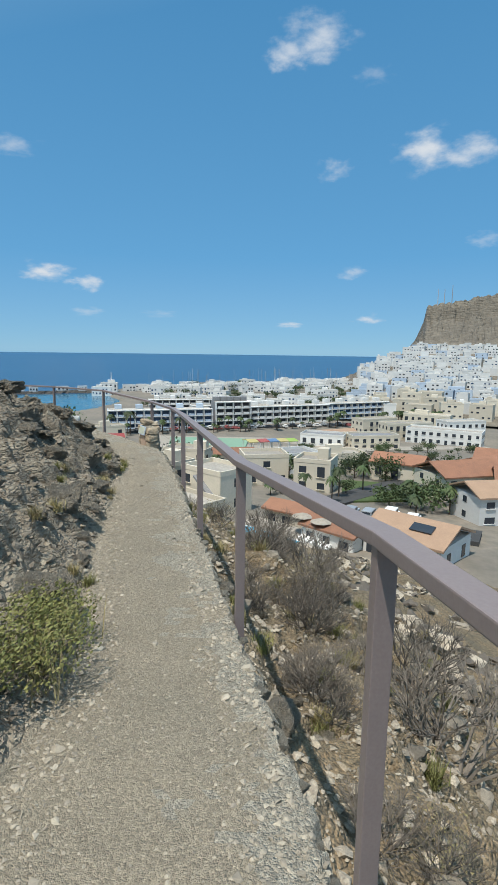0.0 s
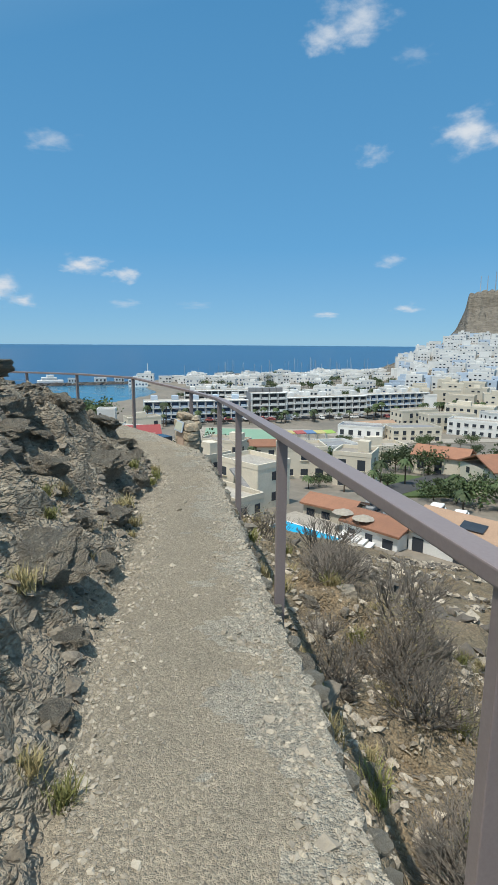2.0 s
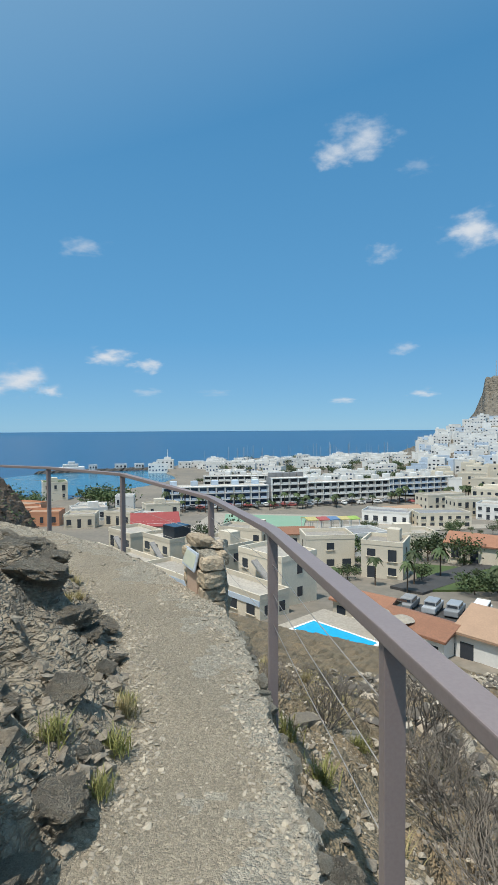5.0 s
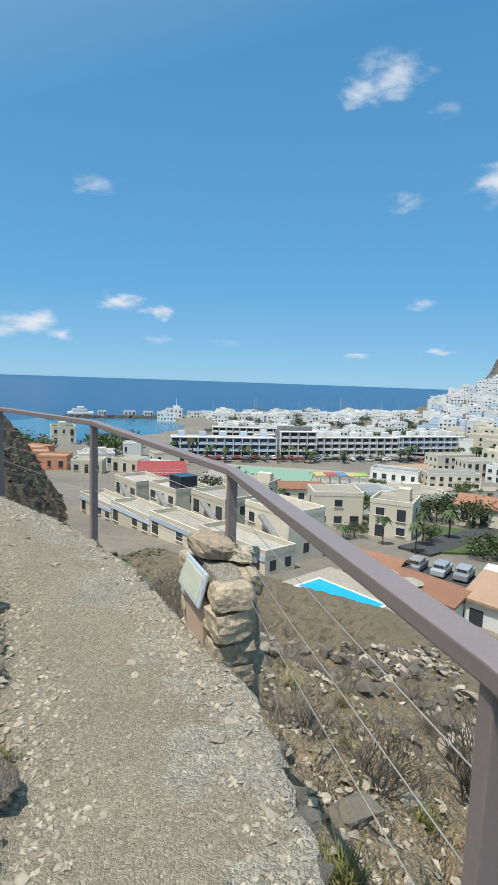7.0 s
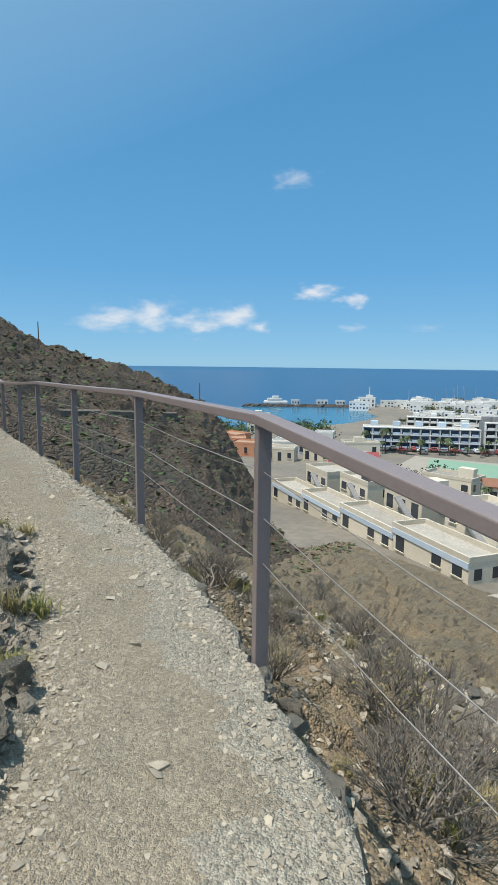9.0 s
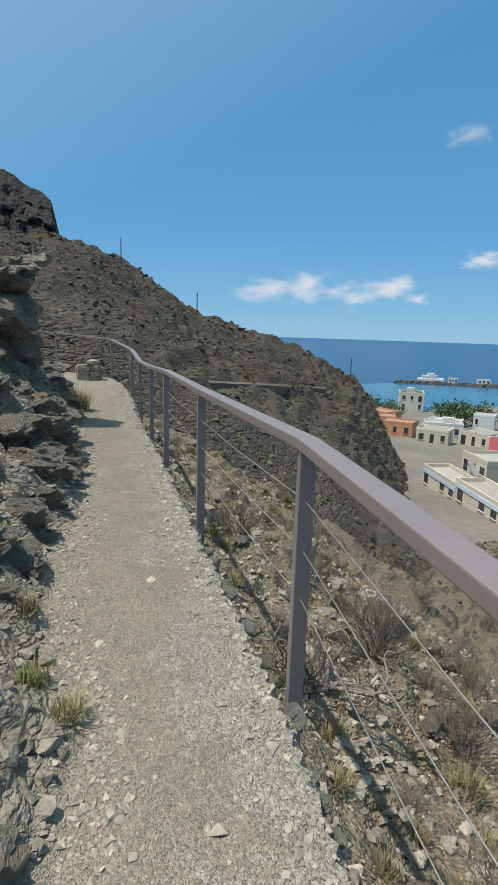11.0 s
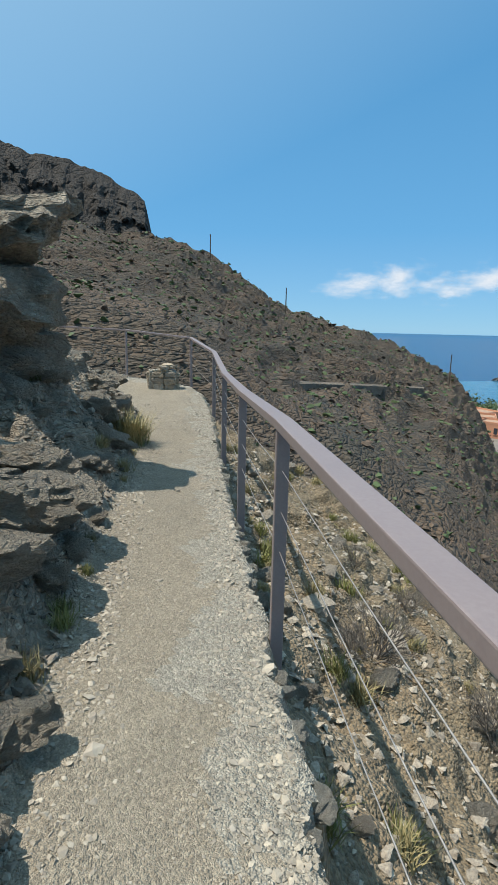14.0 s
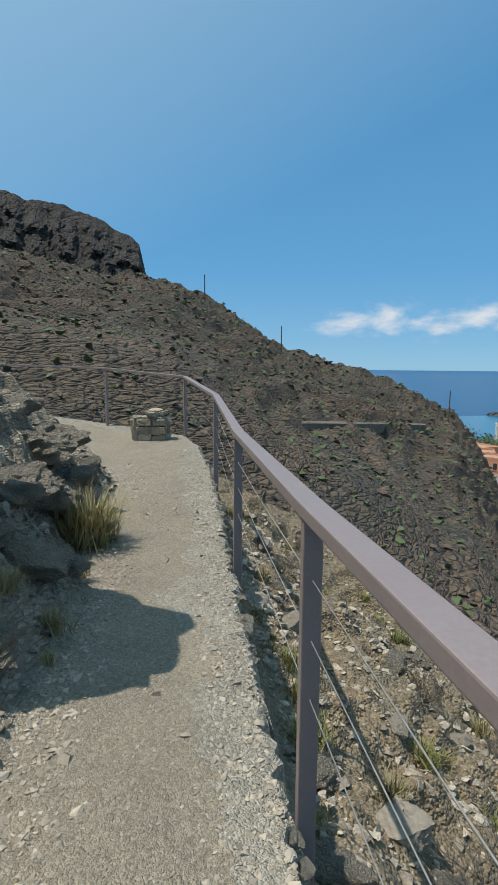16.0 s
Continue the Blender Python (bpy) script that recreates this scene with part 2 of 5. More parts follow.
BOARD = mat("plaster_panel", (0.52, 0.37, 0.27), (0.48, 0.34, 0.25), 4, 0.9, 0.1, 50, c=(0.44, 0.31, 0.23))


# ---------------------------------------------------------------- mesh tools
def mesh(name, verts, faces, material, smooth=False):
    me = bpy.data.meshes.new(name)
    me.from_pydata(verts, [], faces)
    me.materials.append(material)
    if smooth:
        me.polygons.foreach_set("use_smooth", [True] * len(me.polygons))
    me.update()
    return me


def thing(name, label, category, group="", kind="", at=None):
    ob = tagged(new(name), label, category, group, kind)
    if at is not None:
        ob.matrix_basis = at
    return ob


def part(name, me, parent, label="", at=None):
    ob = new(name, me)
    ob.parent = parent
    if at is not None:
        ob.matrix_basis = at
    if label:
        tagged(ob, label)
    return ob


BOXES = {}


def box(w, d, h, material, bevel=0.0):
    """A box on z = 0, centred in x and y."""
    key = (round(w, 3), round(d, 3), round(h, 3), material.name, bevel)
    if key not in BOXES:
        bm = bmesh.new()
        bmesh.ops.create_cube(bm, size=1)
        bmesh.ops.scale(bm, vec=(w, d, h), verts=bm.verts)
        bmesh.ops.translate(bm, vec=(0, 0, h / 2), verts=bm.verts)
        if bevel:
            bmesh.ops.bevel(bm, geom=bm.edges, offset=bevel, segments=2, affect="EDGES", profile=0.6)
        me = bpy.data.meshes.new("block")
        bm.to_mesh(me)
        bm.free()
        me.materials.append(material)
        BOXES[key] = me
    return BOXES[key]


def tubes(lines, sides=5):
    """Verts and faces of tapered tubes; each line is a list of (point, radius)."""
    vs, fs = [], []
    for line in lines:
        base = len(vs)
        for i, (p, r) in enumerate(line):
            a = Vector(line[max(i - 1, 0)][0])
            b = Vector(line[min(i + 1, len(line) - 1)][0])
            d = (b - a).normalized()
            u = d.orthogonal().normalized()
            v = d.cross(u)
            for k in range(sides):
                w = 2 * math.pi * k / sides
                vs.append(Vector(p) + (u * math.cos(w) + v * math.sin(w)) * r)
        for i in range(len(line) - 1):
            for k in range(sides):
                a, b = base + i * sides + k, base + i * sides + (k + 1) % sides
                fs.append((a, b, b + sides, a + sides))
        fs.append(tuple(range(base + sides - 1, base - 1, -1)))
        e = base + (len(line) - 1) * sides
        fs.append(tuple(range(e, e + sides)))
    return vs, fs


def hashed(i, j, k):
    v = np.sin(i * 127.1 + j * 311.7 + k * 74.7) * 43758.5453
    return v - np.floor(v)


def vnoise(x, y, k=0):
    i, j = np.floor(x), np.floor(y)
    u, v = x - i, y - j
    u, v = u * u * (3 - 2 * u), v * v * (3 - 2 * v)
    a, b = hashed(i, j, k), hashed(i + 1, j, k)
    c, d = hashed(i, j + 1, k), hashed(i + 1, j + 1, k)
    return a + (b - a) * u + (c - a) * v + (a - b - c + d) * u * v - 0.5


def fbm(x, y, octaves=4, k=0):
    s, amp = 0.0, 1.0
    for o in range(octaves):
        s = s + amp * vnoise(x * 2 ** o + 7.3 * o, y * 2 ** o - 3.1 * o, k + o)
        amp *= 0.5
    return s


def step(a, b, x):
    t = np.clip((x - a) / (b - a), 0, 1)
    return t * t * (3 - 2 * t)


# ---------------------------------------------------------------- the lie of the land
RIGHT = np.array([(0.65, -6), (0.5, -1.5), (0.45, 0), (0.31, 1.5), (0.0, 3.0), (-0.22, 4.0), (-0.42, 5), (-0.66, 6), (-0.92, 7.3), (-1.17, 8.4),
                  (-1.4, 9.4), (-1.65, 10.4), (-1.95, 11.35), (-2.5, 12.1), (-3.04, 12.85), (-3.66, 13.47), (-4.25, 14), (-5.4, 14.83),
                  (-6.92, 15.75), (-8.74, 16.9), (-10.5, 17.97), (-12, 18.9), (-14.4, 20.4), (-16, 21.4), (-17.84, 22.4), (-18.9, 22.75), (-20.3, 22.1), (-23, 20.2)])
LEFT = np.array([(-1.1, -6), (-1.0, -1.5), (-0.95, 0), (-0.95, 1.5), (-1.0, 2.7), (-1.15, 3.6), (-1.38, 4.5), (-1.62, 5.6), (-1.75, 6.6), (-2.05, 7.8),
                 (-2.1, 8.9), (-2.35, 9.7), (-2.7, 10.5), (-3.4, 11.6), (-4.05, 12.5), (-4.35, 12.9), (-4.9, 13.45), (-5.9, 14.2), (-6.8, 14.5),
                 (-7.8, 15.25), (-8.7, 15.8), (-9.9, 16.5), (-11.5, 17.4), (-12.7, 18.2), (-13.6, 18.45), (-15.6, 19.75), (-16.8, 20.1),
                 (-18.6, 20.6), (-20.0, 20.5), (-22.2, 19.0)])


def edge_distance(x, y, line):
    """Signed distance to a line of points (positive to its right) and the nearest point's y."""
    best = np.full(x.shape, 1e9)
    sgn, ny = np.ones(x.shape), np.zeros(x.shape)
    for (ax, ay), (bx, by) in zip(line[:-1], line[1:]):
        dx, dy = bx - ax, by - ay
        t = np.clip(((x - ax) * dx + (y - ay) * dy) / (dx * dx + dy * dy), 0, 1)
        px, py = ax + t * dx, ay + t * dy
        d = np.hypot(x - px, y - py)
        near = d < best - 1e-9
        best = np.where(near, d, best)
        ny = np.where(near, py, ny)
        sgn = np.where(near, np.sign((x - ax) * dy - (y - ay) * dx), sgn)
    return best * sgn, ny


def path_z(y):
    return np.interp(y, (-6, 0, 3, 6, 8.4, 12, 14, 15.5, 17, 19, 22, 30), (0.15, 0, -0.2, -0.3, -0.41, -0.55, -0.5, -0.5, -0.58, -0.7, -0.7, -0.6))


def town_z(x, y):
    r = np.hypot(x, y)
    return np.maximum(-36.4, -21.4 - np.maximum(0, r - 60) * 0.083)


HC = (-7.0, 15.0, 0.9)


def hill_z(x, y):
    """The spur across the gully, which falls towards the sea."""
    dx, dy = x - HC[0], y - HC[1]
    r, az = np.hypot(dx, dy), np.degrees(np.arctan2(dx, dy))
    top = np.interp(az, (-180, -80, -70, -62, -59, -56, -52, -48.2, -44, -40, -37, -33.3, -31, -28.5, -26.6, -23.7, -20, -15, -5),
                    (12, 12, 9.5, 8.5, 8.1, 6.8, 4.7, 2.5, 0.8, 0, -1.3, -3.4, -4.6, -8, -11, -15, -18, -21, -24))
    fall = np.interp(az, (-90, -60, -45, -34, -20), (10, 12, 17, 20, 10))
    u = np.clip((r - 12) / 108, 0.001, 1)
    el = top - fall * (1 - u ** 0.42)
    beyond = np.maximum(r - 122, 0)
    z = HC[2] + np.minimum(r, 122) * np.tan(np.radians(el)) - beyond * 0.45
    rough = fbm(x * 0.11, y * 0.11, 5, 3) * 2.0 * step(14, 70, r)
    lay = z + rough
    q = lay / 1.9 + fbm(x * 0.05, y * 0.05, 3, 9) * 2.5
    lay = lay + (np.floor(q) + step(0.45, 1.0, q - np.floor(q)) - q) * 1.5 * step(16, 45, r)
    return lay, r, az


def land(x, y, fine=True):
    dr, yr = edge_distance(x, y, RIGHT)
    dl, yl = edge_distance(x, y, LEFT)
    dl = -dl
    zr, zl = path_z(yr), path_z(yl)
    # trodden path
    z = (zr * np.abs(dl) + zl * np.abs(dr)) / (np.abs(dl) + np.abs(dr) + 1e-6) + fbm(x * 1.3, y * 1.3, 4, 1) * 0.035
    # slope below the path: a ragged stone edge, then rock and scree
    d = np.maximum(dr, 0)
    rag = 0.10 * fbm(x * 5, y * 5, 4, 5)
    down = zr - 1.1 * step(-0.01, 0.17, dr + rag) - 0.575 * np.minimum(d, 12) - np.interp(x, (-25, -3), (0.31, 0.37)) * np.maximum(d - 12, 0)
    lump = fbm(x * 0.7, y * 0.7, 5, 11) * 0.75 * step(0.15, 2.0, d) * (1 - 0.6 * step(20, 45, d)) + fbm(x * 3, y * 3, 3, 12) * 0.16 * step(0.1, 0.5, d)
    down = down + lump
    q = down / 0.35 + fbm(x * 0.6, y * 0.6, 3, 14) * 1.6
    down = down + (np.floor(q) + step(0.35, 1, q - np.floor(q)) - q) * 0.26 * step(0.3, 1.2, d)
    down = np.maximum(down, town_z(x, y) - 0.4)
    # rock bank above the path
    e = np.maximum(dl, 0)
    high = np.interp(yl, (-6, 2, 3, 5, 8, 9, 10, 11, 12, 13.2, 14.2, 15.2, 17, 18.4, 19.4, 20, 21), (0.7, 0.5, 0.55, 0.75, 0.75, 0.68, 0.58, 0.5, 0.4, 0.3, 0.3, 0.32, 0.45, 0.6, 0.65, 0.45, 0.35))
    mass = np.interp(yl, (15, 16.3, 17.3, 17.9, 18.4, 19.0), (0.0, 0.4, 1.3, 1.2, 0.4, 0.0))
    lean = np.interp(yl, (-6, 8, 11, 14, 16, 18, 20, 21), (0.4, 0.34, 0.25, 0.25, 0.36, 0.45, 0.45, 0.45))
    wide = np.interp(yl, (0, 2, 7, 10, 12, 16, 19), (0.7, 0.95, 0.95, 0.7, 0.4, 0.5, 0.5))
    g = np.maximum(e + 0.16 * fbm(x * 2.2, y * 2.2, 4, 21), 0)
    up = zl + high * (1 - np.exp(-(g / wide) ** 1.4)) + lean * np.minimum(g, 12) + mass * step(1.2, 1.8, g)
    up = up + (fbm(x * 1.1, y * 1.1, 5, 23) * 0.7 + fbm(x * 4.5, y * 4.5, 3, 25) * 0.16) * step(0.05, 1.0, e) + fbm(x * 8, y * 8, 3, 26) * 0.09 * step(0.02, 0.2, e)
    q = up / 0.24 + fbm(x * 0.9, y * 0.9, 3, 27) * 1.5 + x * 0.5
    up = up + (np.floor(q) + step(0.3, 1, q - np.floor(q)) - q) * 0.21 * step(0.03, 0.35, e)
    out = np.where(dr > 0, down, np.where(dl > 0, up, z))
    hz, r, az = hill_z(x, y)
    w = step(12, 26, r) * (1 - step(-24, -13, az)) * np.where(az < -75, step(6, 14, np.abs(dl)), 1)
    return out * (1 - w) + hz * w, dr, dl


def build_near_land():
    cell = 0.05
    gx, gy = np.arange(-24, 7.0, cell), np.arange(-3.5, 26.5, cell)
    x, y = np.meshgrid(gx, gy)
    x = x + 0.4 * cell * np.sin(y * 57.0)
    z, dr, dl = land(x, y)
    keep = (np.minimum(np.abs(dr), np.abs(dl)) < 4.2) & (y > -3.4)
    ny, nx = x.shape
    idx = np.arange(nx * ny).reshape(ny, nx)
    quads = np.stack([idx[:-1, :-1], idx[:-1, 1:], idx[1:, 1:], idx[1:, :-1]], -1).reshape(-1, 4)
    ok = keep.ravel()[quads].all(1)
    fr, fl = dr.ravel()[quads].mean(1), dl.ravel()[quads].mean(1)
    co = np.stack([x, y, z], -1).reshape(-1, 3)
    inside = (fr <= 0.03) & (fl <= 0.03)
    lip = fr + 0.5 * fbm(co[quads[:, 0], 0] * 3.5, co[quads[:, 0], 1] * 3.5, 5, 33) > -0.30
    for name, sel, m, lab in (("path", ok & inside & ~lip, GRAVEL, "trodden gravel footpath along the hillside"),
                              ("path_edge", ok & inside & lip, MORTAR, "rough pale mortar edge of the footpath"),
                              ("rock_bank", ok & (fl > 0.03), ROCK, "layered grey-brown rock bank beside the path"),
                              ("slope", ok & (fr > 0.03), SLOPE, "dry stony slope falling away below the path")):
        used, inv = np.unique(quads[sel], return_inverse=True)
        ob = new(name, mesh(name, co[used].tolist(), inv.reshape(-1, 4).tolist(), m))
        tagged(ob, lab, "ground", kind="structure")


def build_far_land():
    az = np.radians(np.concatenate([np.arange(-180, -95, 3.0), np.arange(-95, 45, 0.3), np.arange(45, 181, 3.0)]))
    rr = 2.5 * np.exp(np.linspace(0, math.log(420 / 2.5), 210))
    a, r = np.meshgrid(az, rr)
    x, y = HC[0] + np.sin(a) * r, HC[1] + np.cos(a) * r
    z, dr, dl = land(x, y)
    near = (np.minimum(np.abs(dr), np.abs(dl)) < 3.9) & (y > -3.3) & (y < 26.2) & (x > -23.8) & (x < 6.8)
    inside = (dr < 0) & (dl < 0) & (y > -3.3) & (x > -23.8)
    near |= inside
    z = z - 0.12
    ny, nx = x.shape
    idx = np.arange(nx * ny).reshape(ny, nx)
    quads = np.stack([idx[:-1, :-1], idx[:-1, 1:], idx[1:, 1:], idx[1:, :-1]], -1).reshape(-1, 4)
    ok = ~near.ravel()[quads].all(1)
    co = np.stack([x, y, z], -1).reshape(-1, 3)
    c = co[quads].mean(1)
    flat = c[:, 2] < town_z(c[:, 0], c[:, 1]) + 0.3
    rim = np.hypot(c[:, 0], c[:, 1])
    ok &= ~(flat & (rim > 100))
    ang = np.degrees(np.arctan2(c[:, 0] - HC[0], c[:, 1] - HC[1]))
    dist = np.hypot(c[:, 0] - HC[0], c[:, 1] - HC[1])
    dark = (ang < -18) & (dist > 17)
    for name, sel, m, lab in (("hillside", ok & ~dark, SLOPE, "dry brown hillside with scattered shrubs"),
                              ("far_hillside", ok & dark, HILL, "dark layered volcanic hillside across the gully")):
        used, inv = np.unique(quads[sel], return_inverse=True)
        ob = new(name, mesh(name, co[used].tolist(), inv.reshape(-1, 4).tolist(), m))
        tagged(ob, lab, "hillside", kind="structure")


build_near_land()
build_far_land()


def height(x, y):
    z, _, _ = land(np.array([float(x)]), np.array([float(y)]))
    return float(z[0])


def disc(name, r, z, material, label, cat, n=96, at=(0, 0)):
    vs = [(at[0], at[1], z)] + [(at[0] + math.cos(2 * math.pi * k / n) * r, at[1] + math.sin(2 * math.pi * k / n) * r, z) for k in range(n)]
    ob = new(name, mesh(name, vs, [(0, 1 + k, 1 + (k + 1) % n) for k in range(n)], material))
    return tagged(ob, label, cat, kind="structure")


disc("water", 4985, -37.6, SEA, "deep blue open sea reaching the horizon", "sea", 256)


def town_sheet():
    """Ground of the town, from the foot of the slope to the shore."""
    shore = ((-150, 150), (-140, 240), (-118, 300), (-100, 345), (-95, 400), (-128, 470), (-125, 520), (-60, 640), (60, 700), (120, 690), (190, 640), (420, 560), (420, 120), (200, 40), (60, 20), (-60, 60))
    n, m = 90, 90
    gx, gy = np.linspace(-160, 420, n * 2), np.linspace(20, 710, m * 2)
    x, y = np.meshgrid(gx, gy)
    ins = np.zeros(x.shape, bool)
    for (ax, ay), (bx, by) in zip(shore, shore[1:] + shore[:1]):
        cr = ((ay > y) != (by > y)) & (x < (bx - ax) * (y - ay) / (by - ay + 1e-9) + ax)
        ins ^= cr
    z = town_z(x, y) + fbm(x * 0.02, y * 0.02, 3, 41) * 0.4
    z = np.where(ins, z, -39.0)
    ny, nx = x.shape
    idx = np.arange(nx * ny).reshape(ny, nx)
    quads = np.stack([idx[:-1, :-1], idx[:-1, 1:], idx[1:, 1:], idx[1:, :-1]], -1).reshape(-1, 4)
    ok = ins.ravel()[quads].any(1)
    used, inv = np.unique(quads[ok], return_inverse=True)
    co = np.stack([x, y, z], -1).reshape(-1, 3)
    tagged(new("ground", mesh("ground", co[used].tolist(), inv.reshape(-1, 4).tolist(), TOWN)), "dusty ground of the town in the valley", "ground", kind="structure")


town_sheet()


def headland_z(az, r):
    """Town hill and cliff: az in degrees from +y seen from the start of the path."""
    el0 = -6.9
    top = np.interp(az, (8, 10, 11.5, 13, 14.5, 16, 17, 30, 60), (-3.3, -3.0, -2.2, -1.3, -0.6, 0.0, 0.3, 0.6, 1.0))
    u = np.clip((r - 310) / 330, 0, 1)
    town = np.minimum(top, el0 + (top - el0) * u ** 0.75)
    crest = fbm(az * 2.3, az * 0 + 0.5, 4, 57) * 0.45 * step(17.4, 18.2, az) + np.interp(az, (8, 15.6, 16.2, 16.8, 17.5, 17.75, 20, 24, 30, 60), (-3.3, -0.4, 0.5, 1.3, 3.1, 4.65, 4.95, 5.65, 6.4, 8))
    v = np.clip((r - 640) / 180, 0, 1)
    jag = fbm(az * 1.7 + r * 0.01, r * 0.02, 4, 51) * 0.5
    el = town + (crest - top) * (0.62 * step(0, 0.85, v) + 0.38 * step(0.8, 1.0, v)) + jag * step(0.05, 0.5, v) * step(0.99, 0.9, v)
    return 1.2 + np.minimum(r, 830) * np.tan(np.radians(el)) - np.maximum(r - 830, 0) * 0.05


def build_headland():
    az, rr = np.concatenate([np.arange(8, 30, 0.12), np.arange(30, 62, 1.0)]), np.concatenate([np.arange(300, 640, 9.0), np.arange(640, 850, 3.5), np.arange(850, 1500, 60)])
    a, r = np.meshgrid(az, rr)
    z = headland_z(a, r)
    z = np.where(a < 8.3, -39, z)
    x, y = np.sin(np.radians(a)) * r, np.cos(np.radians(a)) * r
    ny, nx = x.shape
    idx = np.arange(nx * ny).reshape(ny, nx)
    quads = np.stack([idx[:-1, :-1], idx[:-1, 1:], idx[1:, 1:], idx[1:, :-1]], -1).reshape(-1, 4)
    co = np.stack([x, y, z], -1).reshape(-1, 3)
    tagged(new("headland", mesh("headland", co.tolist(), quads.tolist(), CLIFF)), "bare brown headland with a dark cliff edge above the town", "headland", kind="structure")


build_headland()


def build_crag():
    """The cliff above the spur, with its shade put into the rock colour."""
    az = np.arange(-110, -61.4, 0.25)
    lv = np.linspace(0, 1, 26)
    a, v = np.meshgrid(az, lv)
    top = np.interp(az, (-110, -80, -78, -75.5, -72.5, -70, -68, -66, -63.2, -62.5, -61.9, -61.5), (21, 17.6, 17.0, 15.6, 14.6, 14.5, 14.2, 13.4, 12.1, 11.6, 8.8, 7.2)) + fbm(az * 1.4, az * 0, 4, 61) * 0.35
    base = np.interp(az, (-110, -80, -70, -62, -61), (9, 8.5, 7.2, 6.8, 6.6))
    r = 150 + 22 * v ** 1.5 + fbm(a * 1.6, v * 7, 5, 63) * 6 * np.sin(v * 3.0)
    el = base + (top - base) * v
    x, y = HC[0] + np.sin(np.radians(a)) * r, HC[1] + np.cos(np.radians(a)) * r
    z = HC[2] + r * np.tan(np.radians(el))
    back = 60.0
    x = np.vstack([x, x[-1] + np.sin(np.radians(az)) * back])
    y = np.vstack([y, y[-1] + np.cos(np.radians(az)) * back])
    z = np.vstack([z, z[-1] - 6.0])
    ny, nx = x.shape
    idx = np.arange(nx * ny).reshape(ny, nx)
    quads = np.stack([idx[:-1, :-1], idx[:-1, 1:], idx[1:, 1:], idx[1:, :-1]], -1).reshape(-1, 4)
    co = np.stack([x, y, z], -1).reshape(-1, 3)
    tagged(new("crag", mesh("crag", co.tolist(), quads.tolist(), CRAG)), "vertical rock crag on top of the hill, coloured dark for its shade", "crag", kind="structure")


build_crag()


# ---------------------------------------------------------------- clouds
def cloud_material(seed, dens):
    m = bpy.data.materials.new("cloud")
    m.use_nodes = True
    n, l = m.node_tree.nodes, m.node_tree.links
    n.remove(n["Principled BSDF"])
    tc = n.new("ShaderNodeTexCoord")
    mp = n.new("ShaderNodeMapping")
    mp.inputs["Location"].default_value = (seed * 3.7, seed * 1.9, 0)
    l.new(tc.outputs["Object"], mp.inputs["Vector"])
    t = n.new("ShaderNodeTexNoise")
    t.inputs["Scale"].default_value, t.inputs["Detail"].default_value, t.inputs["Roughness"].default_value = 2.3, 7, 0.55
    l.new(mp.outputs[0], t.inputs["Vector"])
    ln = n.new("ShaderNodeVectorMath")
    ln.operation = "LENGTH"
    l.new(tc.outputs["Object"], ln.inputs[0])
    mr = n.new("ShaderNodeMapRange")
    mr.inputs[1].default_value, mr.inputs[2].default_value, mr.inputs[3].default_value, mr.inputs[4].default_value = 0.0, 1.0, 0.38, -0.36
    l.new(ln.outputs["Value"], mr.inputs[0])
    ad = n.new("ShaderNodeMath")
    ad.operation = "ADD"
    l.new(t.outputs["Fac"], ad.inputs[0])
    l.new(mr.outputs[0], ad.inputs[1])
    m2 = n.new("ShaderNodeMapRange")
    m2.interpolation_type = "SMOOTHSTEP"
    m2.inputs[1].default_value, m2.inputs[2].default_value, m2.inputs[4].default_value = 0.46, 1.0, dens
    l.new(ad.outputs[0], m2.inputs[0])
    em, tr, mx = n.new("ShaderNodeEmission"), n.new("ShaderNodeBsdfTransparent"), n.new("ShaderNodeMixShader")
    em.inputs["Color"].default_value = (0.80, 0.86, 0.93, 1)
    em.inputs["Strength"].default_value = 0.85
    l.new(m2.outputs[0], mx.inputs[0])
    l.new(tr.outputs[0], mx.inputs[1])
    l.new(em.outputs[0], mx.inputs[2])
    l.new(mx.outputs[0], n["Material Output"].inputs[0])
    return m


def cloud(az, el, wide, tall, dens, seed):
    """Azimuth, elevation and half sizes in degrees."""
    R = 3600.0
    a, e = radians(az), radians(el)
    c = Vector((math.sin(a) * math.cos(e), math.cos(a) * math.cos(e), math.sin(e))) * R
    vs = [(math.cos(2 * math.pi * k / 24), math.sin(2 * math.pi * k / 24), 0) for k in range(24)]
    ob = new("cloud", mesh("cloud", vs, [tuple(range(24))], cloud_material(seed, dens)))
    ob.matrix_basis = look(c, (0, 0, 0)) @ Matrix.Diagonal((R * math.tan(radians(wide)), R * math.tan(radians(tall)), 1, 1))
    ob.visible_shadow = False
    tagged(ob, "small soft white fair-weather cloud", "cloud", "clouds", "backdrop")


